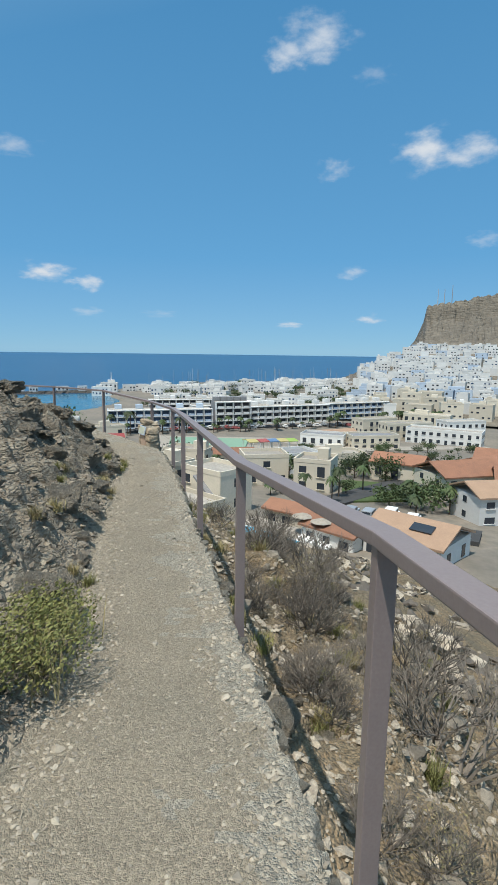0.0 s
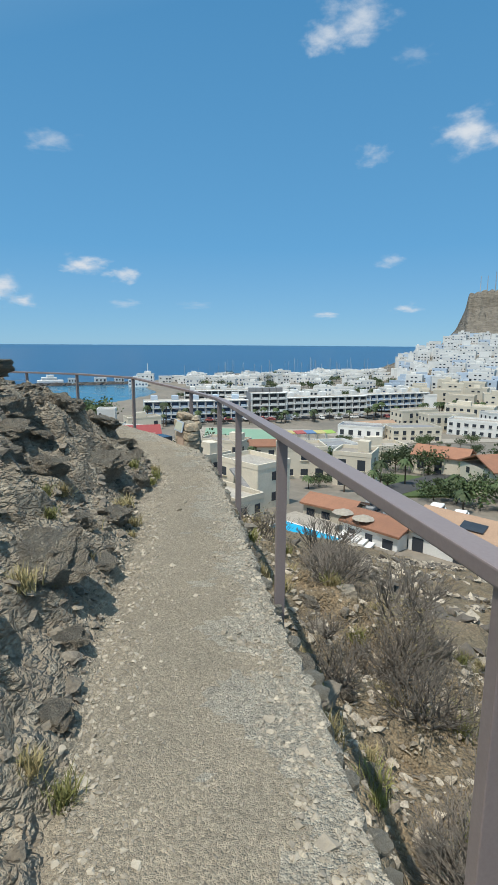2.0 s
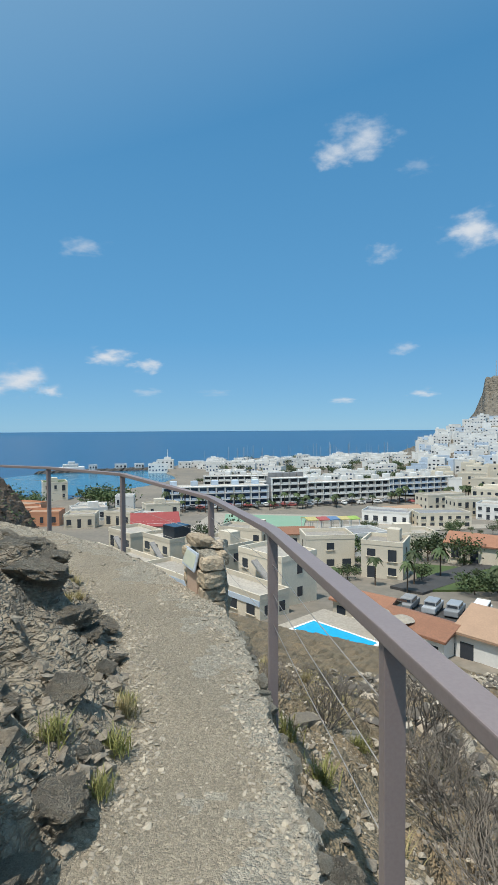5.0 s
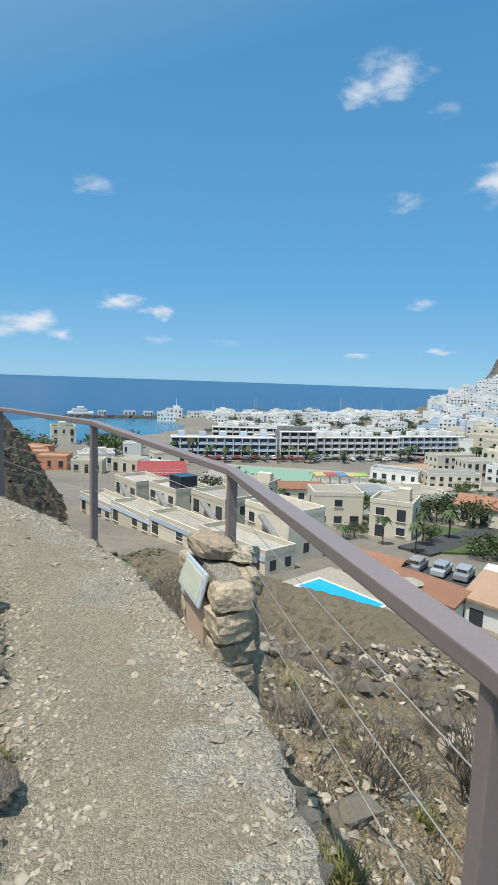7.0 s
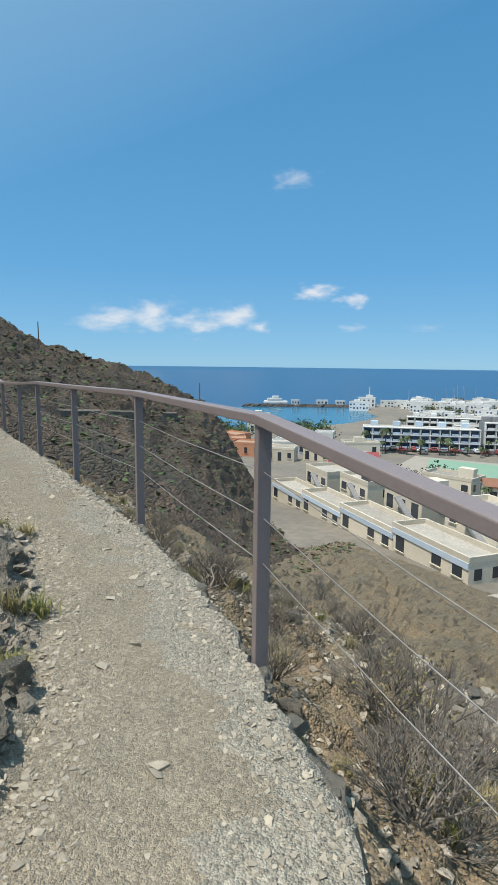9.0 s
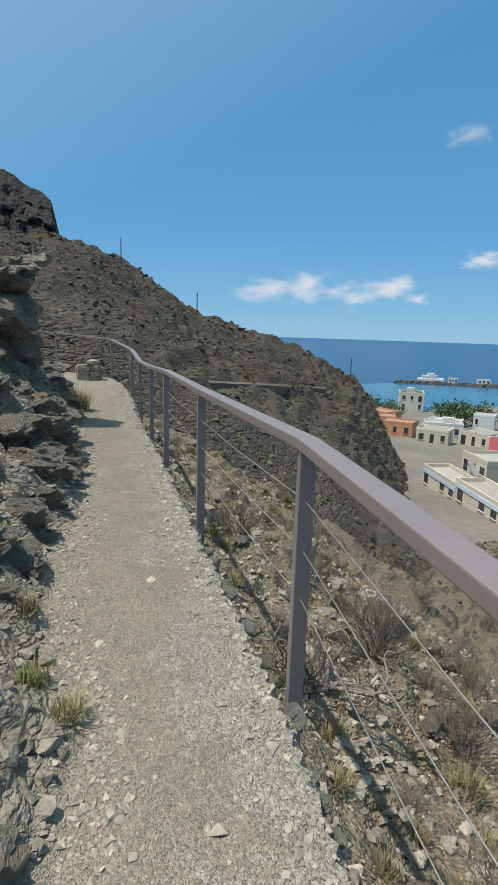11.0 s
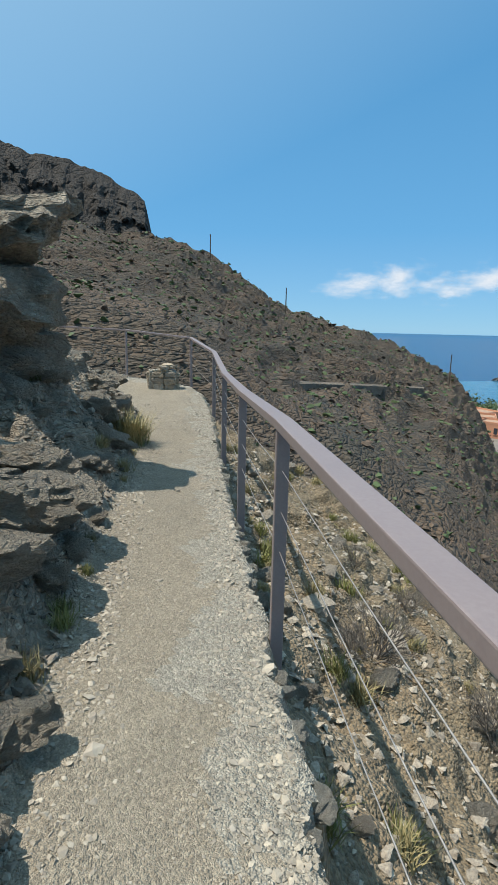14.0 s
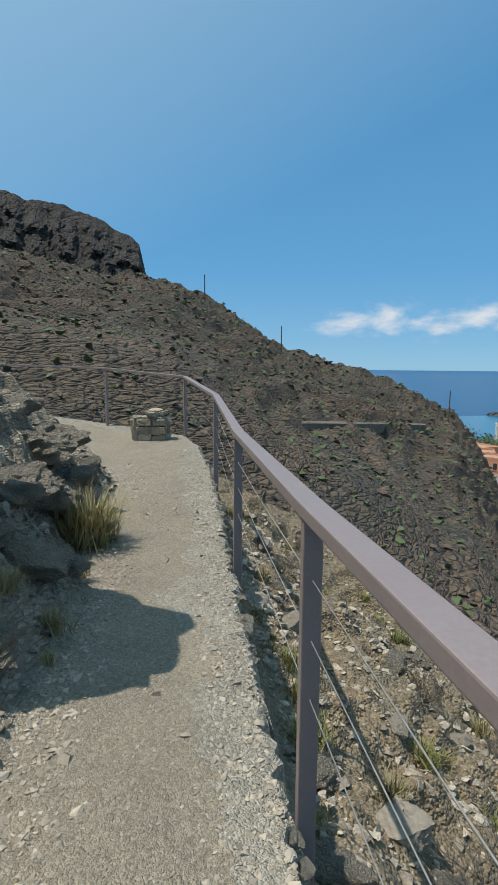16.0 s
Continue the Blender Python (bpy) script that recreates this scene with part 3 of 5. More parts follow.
for k, (az, el, w, h, dn) in enumerate(((6.2, 27.4, 4.6, 2.6, 0.75), (3.2, 26.2, 3.2, 2.0, 0.7), (16.5, 18.3, 4.4, 2.6, 0.85), (20.5, 17.8, 4.0, 2.2, 0.75), (-20.5, 7.2, 3.6, 1.5, 0.9),
                                        (-16.6, 6.4, 2.6, 1.3, 0.7), (8.2, 17.2, 2.4, 1.5, 0.4), (10.3, 7.8, 2.1, 1.1, 0.45), (4.2, 2.7, 2.4, 0.6, 0.7), (12.1, 3.3, 2.1, 0.8, 0.65),
                                        (-41.5, 4.2, 5.6, 2.2, 0.95), (-36.8, 4.8, 4.4, 2.5, 1.0), (-28.5, 4.9, 4.6, 2.4, 1.0), (-32.6, 3.9, 5.0, 2.0, 0.95), (-22.7, 17.7, 3.2, 1.5, 0.4),
                                        (-16.6, 3.6, 2.6, 0.7, 0.35), (-26.0, 3.6, 2.0, 1.0, 0.7), (-9.5, 3.6, 2.8, 0.6, 0.25), (22.5, 10.5, 2.4, 1.2, 0.35), (11.5, 24.5, 2.2, 1.2, 0.2))):
    cloud(az, el, w * 1.3, h * 1.3, min(1.0, dn * 1.15), k + 1)


# ---------------------------------------------------------------- railing
POSTS = ((0.62, -0.7, 0.05, 1.26), (0.37, 1.37, -0.3, 1.09), (-0.05, 3.44, -0.45, 0.85), (-0.52, 5.6, -0.6, 0.75), (-0.98, 7.86, -0.75, 0.62), (-1.42, 9.86, -0.9, 0.50), (-2.25, 12.3, -0.40, 0.38),
         (-3.7, 13.54, -0.85, 0.53), (-5.45, 14.92, -0.9, 0.51), (-7.2, 15.98, -0.95, 0.47), (-9.15, 17.2, -1.0, 0.43), (-10.68, 18.14, -1.05, 0.35),
         (-12.7, 19.4, -1.15, 0.28), (-15.3, 21.02, -1.1, 0.38), (-18.85, 22.75, -1.0, 0.53), (-20.5, 21.8, -0.9, 0.68), (-22.6, 20.2, -0.7, 0.75))


def build_railing():
    rail = thing("railing", "mauve-brown painted steel railing with cables along the path", "railing")
    for i, (x, y, zb, zt) in enumerate(POSTS):
        a = POSTS[max(i - 1, 0)]
        b = POSTS[min(i + 1, len(POSTS) - 1)]
        turn = math.degrees(math.atan2(b[1] - a[1], b[0] - a[0]))
        zb = min(zb, height(x, y) - 0.05) if i != 6 else zb
        part("post", box(0.042, 0.062, zt - zb, STEEL, 0.004), rail, "", pose(x, y, zb, 0, 0, turn))
    for i in range(len(POSTS) - 1):
        (x0, y0, _, z0), (x1, y1, _, z1) = POSTS[i], POSTS[i + 1]
        p, q = Vector((x0, y0, z0)), Vector((x1, y1, z1))
        d = q - p
        seg = box(d.length + 0.02, 0.08, 0.042, STEEL, 0.005)
        m = Matrix.Translation((p + q) / 2) @ d.to_track_quat("X", "Z").to_matrix().to_4x4()
        part("handrail", seg, rail, "", m)
        for f in (0.40, 0.60, 0.80) if i > 3 else ():
            u = Vector((x0, y0, z0 - (1.0 - f) * 0.98))
            v = Vector((x1, y1, z1 - (1.0 - f) * 0.98))
            sag = (u + v) / 2 - Vector((0, 0, 0.012))
            vs, fs = tubes([[(u, 0.0022), (sag, 0.0022), (v, 0.0022)]], 5)
            part("cable", mesh("cable", vs, fs, CABLE, True), rail, "thin twisted steel cable")


build_railing()


# ---------------------------------------------------------------- stones
def hull(seed, n, sx, sy, sz, name="rock"):
    rnd = random.Random(seed)
    bm = bmesh.new()
    for _ in range(n):
        v = Vector((rnd.gauss(0, 1), rnd.gauss(0, 1), rnd.gauss(0, 1))).normalized()
        k = max(abs(v.x), abs(v.y), abs(v.z)) ** 0.6
        bm.verts.new((v.x / k * sx, v.y / k * sy, v.z / k * sz))
    got = bmesh.ops.convex_hull(bm, input=bm.verts)
    bmesh.ops.delete(bm, geom=[g for g in got["geom_interior"] if isinstance(g, bmesh.types.BMVert)], context="VERTS")
    bmesh.ops.recalc_face_normals(bm, faces=bm.faces)
    me = bpy.data.meshes.new(name)
    bm.to_mesh(me)
    bm.free()
    return me


def crumbled(seed, sx, sy, sz, material, rough=0.12):
    """A weathered block: a hull, cut finer and roughened along its beds."""
    me = hull(seed, 22, sx, sy, sz, "slab")
    bm = bmesh.new()
    bm.from_mesh(me)
    bmesh.ops.triangulate(bm, faces=bm.faces)
    for _ in range(3):
        bmesh.ops.subdivide_edges(bm, edges=[e for e in bm.edges if e.calc_length() > 0.22 * max(sx, sy, sz)], cuts=1)
        bmesh.ops.triangulate(bm, faces=bm.faces)
    size = (sx * sy * sz) ** (1 / 3)
    for v in bm.verts:
        p = v.co / size
        n1 = noise.noise(Vector((p.x * 1.5 + seed, p.y * 1.5, p.z * 5)))
        n2 = noise.noise(Vector((p.x * 5, p.y * 5 + seed, p.z * 9)))
        v.co += Vector((v.co.x, v.co.y, v.co.z * 0.3)).normalized() * size * rough * (n1 * 1.6 + n2 * 0.8)
    bm.to_mesh(me)
    bm.free()
    me.materials.append(material)
    return me


CHIPS = [hull(100 + k, 9, 1, 0.75, 0.45) for k in range(8)]


def scatter(name, spots, material, label, cat):
    """Many small stones as one mesh; spots are (x, y, z, size)."""
    rnd = random.Random(len(spots))
    shapes = []
    for me in CHIPS:
        shapes.append((np.array([v.co[:] for v in me.vertices]), [tuple(p.vertices) for p in me.polygons]))
    vs, fs, base = [], [], 0
    for x, y, z, r in spots:
        v, f = shapes[rnd.randrange(len(shapes))]
        m = np.array(Euler((rnd.uniform(-0.5, 0.5), rnd.uniform(-0.5, 0.5), rnd.uniform(0, 6.28))).to_matrix())
        vs.append(v @ m.T * r + (x, y, z))
        fs += [tuple(i + base for i in q) for q in f]
        base += len(v)
    tagged(new(name, mesh(name, np.concatenate(vs).tolist(), fs, material)), label, cat, kind="stuff")


def along(line, t):
    """A point at share t of a line of points, with its outward side to the right."""
    seg = np.hypot(*np.diff(line, axis=0).T)
    cum = np.concatenate([[0], np.cumsum(seg)])
    d = t * cum[-1]
    i = min(int(np.searchsorted(cum, d, "right")) - 1, len(seg) - 1)
    u = (line[i + 1] - line[i]) / seg[i]
    return line[i] + u * (d - cum[i]), np.array([u[1], -u[0]])


def heights(xs, ys):
    z, dr, dl = land(np.array(xs, float), np.array(ys, float))
    return z, dr, dl


def loose_stones():
    rnd = random.Random(5)
    pts = []
    for _ in range(52000):
        t = rnd.random() ** 0.9
        a, _ = along(RIGHT[1:25], t)
        b, _ = along(LEFT[1:27], t)
        k = rnd.random() if rnd.random() < 0.55 else (rnd.random() ** 2 * 0.3 if rnd.random() < 0.5 else 1 - rnd.random() ** 2 * 0.32)
        p = a + (b - a) * k
        side = abs(k - 0.5) * 2
        r = 0.003 + 0.009 * rnd.random() ** 3 + (0.013 * rnd.random() ** 2 if side > 0.5 else 0)
        if rnd.random() < 0.004:
            r = rnd.uniform(0.02, 0.045)
        pts.append((p[0] + rnd.gauss(0, 0.04), p[1] + rnd.gauss(0, 0.04), r))
    z, dr, dl = heights([p[0] for p in pts], [p[1] for p in pts])
    spots = [(p[0], p[1], zz - 0.05 * p[2], p[2]) for p, zz, a, b in zip(pts, z, dr, dl) if a < -0.02 and b < 0.05]
    scatter("loose_gravel", spots, PEBBLE, "loose grey gravel and chips lying on the footpath", "gravel")
    pts = []
    for _ in range(17000):
        p, n = along(RIGHT[1:26], rnd.random())
        d = 0.4 + 5.5 * rnd.random() ** 1.5
        q = p + n * d
        pts.append((q[0], q[1], 0.012 + 0.065 * rnd.random() ** 3))
    z, dr, dl = heights([p[0] for p in pts], [p[1] for p in pts])
    scatter("scree", [(p[0], p[1], zz + 0.2 * p[2], p[2]) for p, zz, a in zip(pts, z, dr) if a > 0.35], STONE, "broken stones strewn over the dry slope", "stones")
    pts = []
    for _ in range(7000):
        p, n = along(LEFT[1:27], rnd.random())
        q = p - n * (0.02 + 2.6 * rnd.random() ** 1.5)
        pts.append((q[0], q[1], 0.012 + 0.05 * rnd.random() ** 3))
    z, dr, dl = heights([p[0] for p in pts], [p[1] for p in pts])
    scatter("rock_debris", [(p[0], p[1], zz + 0.2 * p[2], p[2]) for p, zz, a in zip(pts, z, dl) if a > 0.0], STONE, "flaked stones lying on the rock bank", "stones")


loose_stones()
SLABS = [crumbled(200 + k, 1.0, 0.72, 0.40 + 0.05 * (k % 4), ROCK, 0.2) for k in range(8)]
BLOCKS = [crumbled(240 + k, 1.0, 0.8, 0.62, STONE, 0.08) for k in range(6)]


def bank_rocks():
    rnd = random.Random(17)
    for k in range(290):
        t = rnd.random()
        p, n = along(LEFT[2:26], t)
        d = 0.08 + 2.2 * rnd.random() ** 1.7
        q = p - n * d
        r = rnd.uniform(0.08, 0.28) * (0.65 if d < 0.25 else 1.1) * (1.25 if q[1] > 15 else 1.0)
        z = height(*q)
        ob = new("rock", rnd.choice(SLABS))
        ob.matrix_basis = pose(q[0], q[1], z + 0.12 * r, rnd.uniform(-14, 14), rnd.uniform(-14, 14), rnd.uniform(0, 360)) @ Matrix.Diagonal((r, r, r * rnd.uniform(0.6, 1.0), 1))
        tagged(ob, "layered grey-brown rock breaking out of the bank", "rock", "bank rocks")
    for k in range(130):
        p, n = along(RIGHT[2:26], rnd.random())
        d = 0.35 + 5.5 * rnd.random() ** 1.5
        q = p + n * d
        r = rnd.uniform(0.07, 0.26)
        ob = new("boulder", rnd.choice(SLABS if k % 2 else BLOCKS))
        ob.matrix_basis = pose(q[0], q[1], height(*q) + 0.15 * r, rnd.uniform(-20, 20), rnd.uniform(-20, 20), rnd.uniform(0, 360)) @ Matrix.Diagonal((r, r, r, 1))
        tagged(ob, "weathered angular stone lodged in the dry slope", "stone", "slope stones")


bank_rocks()


def edge_stones():
    """Stones set in the mortar along the outer edge of the path."""
    rnd = random.Random(23)
    owner = bpy.data.objects["path_edge"]
    small = [crumbled(300 + k, 1.0, 0.8, 0.6, MORTAR, 0.10) for k in range(6)]
    for k in range(230):
        p, n = along(RIGHT[1:26], (k + rnd.random() * 0.8) / 230)
        r = rnd.uniform(0.03, 0.075)
        q = p + n * rnd.uniform(-0.05, 0.03)
        part("stone", small[k % 6], owner, "", pose(q[0], q[1], path_z(q[1]) - 0.55 * r - 0.02, rnd.uniform(-12, 12), rnd.uniform(-12, 12), rnd.uniform(0, 360)) @ Matrix.Diagonal((r, r, r, 1)))


edge_stones()


def masonry(seed, w, d, h, material, rough=0.012):
    """A roughly squared block, centred in x and y, on z = 0, with broken arrises and faces."""
    bm = bmesh.new()
    bmesh.ops.create_cube(bm, size=1)
    bmesh.ops.subdivide_edges(bm, edges=bm.edges, cuts=4, use_grid_fill=True)
    rnd = random.Random(seed)
    skew = [rnd.uniform(-0.10, 0.10) for _ in range(4)]
    for v in bm.verts:
        x, y, z = v.co
        knock = 1 - 0.035 * (max(0, abs(x) + abs(y) - 0.75) + max(0, abs(y) + abs(z) - 0.75) + max(0, abs(x) + abs(z) - 0.75)) / 0.25
        p = Vector((x * w * (1 + skew[0] * z * 2), y * d * (1 + skew[1] * z * 2), z * h + skew[2] * x * h + skew[3] * y * h)) * knock
        k = Vector((seed * 1.7, 0, 0))
        p += v.co.normalized() * (noise.noise(p * 11 + k) * 1.6 + noise.noise(p * 31 + k) * 0.9) * rough
        v.co = p + Vector((0, 0, h / 2))
    me = bpy.data.meshes.new("block")
    bm.to_mesh(me)
    bm.free()
    me.materials.append(material)
    return me


def sign_pillar(x, y, z, turn, tall, seed):
    """A stub pillar of squared stones; its front with the sign is the plane x = 0, towards -x."""
    rnd = random.Random(seed)
    pil = thing("sign_pillar", "stub pillar of mortared tan stones carrying a faded sign", "pillar", at=pose(x, y, z, 0, 0, turn))
    part("core", masonry(seed, 0.24, 0.66, tall + 0.26, MORTAR, 0.02), pil, "pale rough mortar bedding", pose(0.15, -0.07, -0.35))
    z0 = -0.33
    for h in (0.19, 0.17, 0.15, 0.16, 0.14):
        if z0 + h > tall + 0.12:
            break
        for bx, by, w, d in ((0.11, -0.32, 0.23, 0.21), (0.24, -0.16, 0.13, 0.26), (0.25, 0.10, 0.12, 0.25), (0.09, 0.25, 0.22, 0.14)):
            part("stone", masonry(rnd.randrange(9999), w * rnd.uniform(0.88, 1.08), d * rnd.uniform(0.9, 1.08), h * rnd.uniform(0.84, 1.0), rnd.choice((WARM_STONE, WARM_STONE, STONE)), 0.013),
                 pil, "", pose(bx + rnd.uniform(-0.025, 0.025), by + rnd.uniform(-0.02, 0.02), z0, rnd.uniform(-4, 4), rnd.uniform(-4, 4), rnd.uniform(-9, 9)))
        z0 += h
    part("cap_stone", masonry(seed + 7, 0.22, 0.27, 0.10, WARM_STONE, 0.02), pil, "ochre-stained cap stone", pose(0.11, 0.06, tall - 0.07, 6, 4, 18))
    part("cap_stone", masonry(seed + 8, 0.15, 0.19, 0.08, STONE, 0.02), pil, "", pose(0.27, -0.05, tall - 0.09, -5, 8, 50))
    part("cap_stone", masonry(seed + 9, 0.16, 0.13, 0.06, MORTAR, 0.02), pil, "", pose(0.22, 0.20, tall - 0.06, 4, -9, 35))
    fr = part("sign_frame", box(0.022, 0.43, 0.20, SIGN_FRAME, 0.008), pil, "pale blue-grey sign frame", pose(-0.045, 0.0, tall - 0.29, 0, 14, 0))
    part("sign_face", box(0.006, 0.37, 0.15, SIGN_FACE, 0.002), fr, "sun-bleached illegible sign face", pose(-0.0125, 0, 0.025))
    part("panel", box(0.03, 0.36, tall + 0.02, BOARD, 0.006), pil, "smooth pinkish plaster panel below the sign", pose(0.0, -0.02, -0.28))


sign_pillar(-2.41, 12.02, -0.60, 29, 0.58, 31)
sign_pillar(-19.0, 22.1, -0.72, -28, 0.62, 47)


# ---------------------------------------------------------------- plants
def shrub_mesh(seed, tall, stems, forks):
    """A dry candelabra shrub: bare stems that fork upwards from one foot."""
    rnd = random.Random(seed)
    lines = []

    def grow(p, d, length, r, level):
        mid = p + d * length * 0.5 + Vector((rnd.gauss(0, 0.03), rnd.gauss(0, 0.03), 0)) * length
        end = p + d * length
        lines.append([(p, r), (mid, r * 0.85), (end, r * 0.65)])
        if level:
            for _ in range(2 if rnd.random() < 0.7 else 3):
                nd = (d + Vector((rnd.gauss(0, 0.42), rnd.gauss(0, 0.42), 0.18))).normalized()
                grow(end, nd, length * rnd.uniform(0.62, 0.9), r * 0.66, level - 1)

    for _ in range(stems):
        a = rnd.uniform(0, 6.28)
        lean = rnd.uniform(0.2, 1.0)
        d = Vector((math.cos(a) * lean, math.sin(a) * lean, 0.75)).normalized()
        grow(Vector((math.cos(a) * 0.04, math.sin(a) * 0.04, -0.03)), d, tall * 0.3, 0.016 * tall, forks)
    vs, fs = tubes(lines, 4)
    return mesh("stems", vs, fs, TWIG)


def blades(seed, n, tall, spread, material, width=0.006):
    rnd = random.Random(seed)
    vs, fs = [], []
    for _ in range(n):
        a, lean = rnd.uniform(0, 6.28), rnd.random() ** 0.7 * 0.9
        p = Vector((rnd.gauss(0, spread * 0.3), rnd.gauss(0, spread * 0.3), -0.02))
        d = Vector((math.cos(a) * lean, math.sin(a) * lean, 1)).normalized() * tall * rnd.uniform(0.5, 1.0)
        s = Vector((-math.sin(a), math.cos(a), 0)) * width
        b = len(vs)
        vs += [p - s, p + s, p + d * 0.55 - s * 0.8, p + d * 0.55 + s * 0.8, p + d + Vector((math.cos(a), math.sin(a), -0.5)) * tall * 0.15 * lean]
        fs += [(b, b + 1, b + 3, b + 2), (b + 2, b + 3, b + 4)]
    return mesh("blades", vs, fs, material)


def leaf_mesh(seed, n, spread, tall, size, material):
    rnd = random.Random(seed)
    vs, fs = [], []
    for _ in range(n):
        v = Vector((rnd.gauss(0, 1), rnd.gauss(0, 1), rnd.gauss(0, 1))).normalized() * rnd.random() ** 0.4
        lump = 1 + 0.35 * noise.noise(v * 2.5 + Vector((seed, 0, 0)))
        p = Vector((v.x * spread * lump, v.y * spread * lump, tall * (0.5 + 0.5 * v.z * lump)))
        d = Vector((rnd.gauss(0, 1), rnd.gauss(0, 1), rnd.gauss(0.4, 1))).normalized()
        u = d.orthogonal().normalized() * size * rnd.uniform(0.6, 1.2)
        w = d.cross(u) * 0.5
        b = len(vs)
        vs += [p - u, p + w, p + u, p - w]
        fs.append((b, b + 1, b + 2, b + 3))
    return mesh("leaves", vs, fs, material)


SHRUBS = [shrub_mesh(400 + k, 1.0, 15 + k % 3 * 3, 4) for k in range(4)]
TIPS = [leaf_mesh(420 + k, 420, 0.62, 1.15, 0.022, DRYGRASS if k % 2 else TWIG) for k in range(2)]


def shrubs():
    rnd = random.Random(71)
    spots = [(2.4, 5.3, 1.7), (-3.52, 16.7, 1.15), (0.97, 8.36, 0.8), (0.54, 15.4, 1.3), (0.9, 4.9, 0.55), (1.4, 3.2, 0.5), (0.96, 7.24, 0.8), (1.14, 8.9, 0.9), (0.65, 13.6, 1.1), (2.6, 7.4, 1.3), (0.5, 12.1, 1.2), (-0.9, 14.2, 0.9), (0.2, 7.6, 0.7), (-3.0, 15.2, 0.7), (0.3, 10.2, 0.9), (1.2, 9.6, 1.0), (1.6, 6.6, 0.8), (1.0, 3.3, 0.55), (1.7, 2.4, 0.5)]
    while len(spots) < 120:
        p, n = along(RIGHT[1:26], rnd.random())
        d = 1.1 + 13 * rnd.random() ** 1.3
        q = p + n * d
        spots.append((q[0], q[1], rnd.uniform(0.3, 0.85)))
    for k, (x, y, h) in enumerate(spots):
        bush = thing("dry_shrub", "dry grey leafless shrub with many forking stems", "shrub", "dry shrubs", at=pose(x, y, height(x, y) - 0.03, 0, 0, rnd.uniform(0, 360)) @ Matrix.Diagonal((h, h, h * rnd.uniform(0.75, 1.0), 1)))
        part("branchwork", SHRUBS[k % 4], bush)
        if rnd.random() < 0.6:
            part("foliage", TIPS[k % 2], bush)


shrubs()


def dead_branches():
    """Bleached fallen limbs on the slope."""
    rnd = random.Random(77)
    lines = []

    def limb(p, d, length, r, level):
        pts = [(p, r)]
        for i in range(6):
            d = (d + Vector((rnd.gauss(0, 0.35), rnd.gauss(0, 0.35), rnd.gauss(0, 0.28)))).normalized()
            p = p + d * length / 6
            pts.append((p, r * (1 - 0.11 * (i + 1))))
            if level and i in (1, 3, 4):
                limb(p, (d + Vector((rnd.gauss(0, 0.8), rnd.gauss(0, 0.8), rnd.gauss(0.2, 0.4)))).normalized(), length * 0.6, r * 0.55, level - 1)
        lines.append(pts)

    for k in range(5):
        a = k * 1.3
        limb(Vector((0, 0, 0.02)), Vector((math.cos(a), math.sin(a), 0.55)).normalized(), 0.75, 0.03, 2)
    vs, fs = tubes(lines, 6)
    x, y = -6.8, 17.3
    ob = new("dead_branches", mesh("branches", vs, fs, DEADWOOD, True))
    ob.matrix_basis = pose(x, y, height(x, y))
    tagged(ob, "gnarled bleached dead branches lying on the slope", "branches")


dead_branches()


def rock_outcrop(x, y, z):
    """A stack of heavy beds that overhangs the bank."""
    ob = thing("rock_outcrop", "dark overhanging stack of thick rock beds above the path", "rock", at=pose(x, y, z))
    for k, (dx, dy, dz, w, d, h, turn) in enumerate(((0, 0, 0.1, 0.95, 0.75, 0.8, 15), (-0.15, -0.1, 0.75, 0.85, 0.7, 0.75, 50), (0.1, 0.1, 1.35, 0.9, 0.75, 0.8, -20), (-0.05, 0.12, 1.95, 1.0, 0.85, 0.75, 30))):
        part("bed", SLABS[(k * 3) % 8], ob, "", pose(dx, dy, dz, 4 * k - 6, 5 - 3 * k, turn) @ Matrix.Diagonal((w, d, h, 1)))


rock_outcrop(-13.05, 16.85, -0.3)
TUFTS = [blades(440 + k, 130, 0.3, 0.22, DRYGRASS if k % 3 else GREEN) for k in range(5)]


def grass():
    rnd = random.Random(83)
    big = thing("grass_tussock", "large yellow-green grass tussock at the foot of the rocks", "grass", at=pose(-13.75, 18.62, path_z(18.6) - 0.02))
    part("dry_foliage", blades(450, 520, 0.62, 0.30, DRYGRASS, 0.006), big)
    part("green_foliage", blades(451, 320, 0.5, 0.28, GREEN, 0.006), big)
    for x, y, sp, tl in ((-1.12, 2.55, 0.34, 0.42), (-1.2, 3.0, 0.30, 0.36), (-1.35, 2.2, 0.3, 0.4)):
        b = thing("leafy_shrub", "low yellow-green leafy shrub at the edge of the path", "shrub", "leafy shrubs", at=pose(x, y, height(x, y) - 0.06))
        part("foliage", leaf_mesh(int(sp * 100 + y * 10), 2600, sp, tl, 0.013, GREEN), b)
        part("dry_foliage", blades(int(y * 7), 120, tl, sp, DRYGRASS, 0.004), b)
    for k in range(330):
        left = k % 3 == 0
        if left:
            p, n = along(LEFT[1:26], rnd.random())
            q = p - n * (0.0 + 1.6 * rnd.random() ** 2)
        else:
            p, n = along(RIGHT[1:26], rnd.random())
            q = p + n * (0.35 + 5 * rnd.random() ** 1.3)
        r = rnd.uniform(0.4, 1.0) * (0.6 if left else 1.1)
        t = new("grass_tuft", TUFTS[k % 5])
        t.matrix_basis = pose(q[0], q[1], height(*q), 0, 0, rnd.uniform(0, 360)) @ Matrix.Diagonal((r, r, r, 1))
        tagged(t, "small tuft of dry yellowed grass", "grass", "grass tufts")


grass()


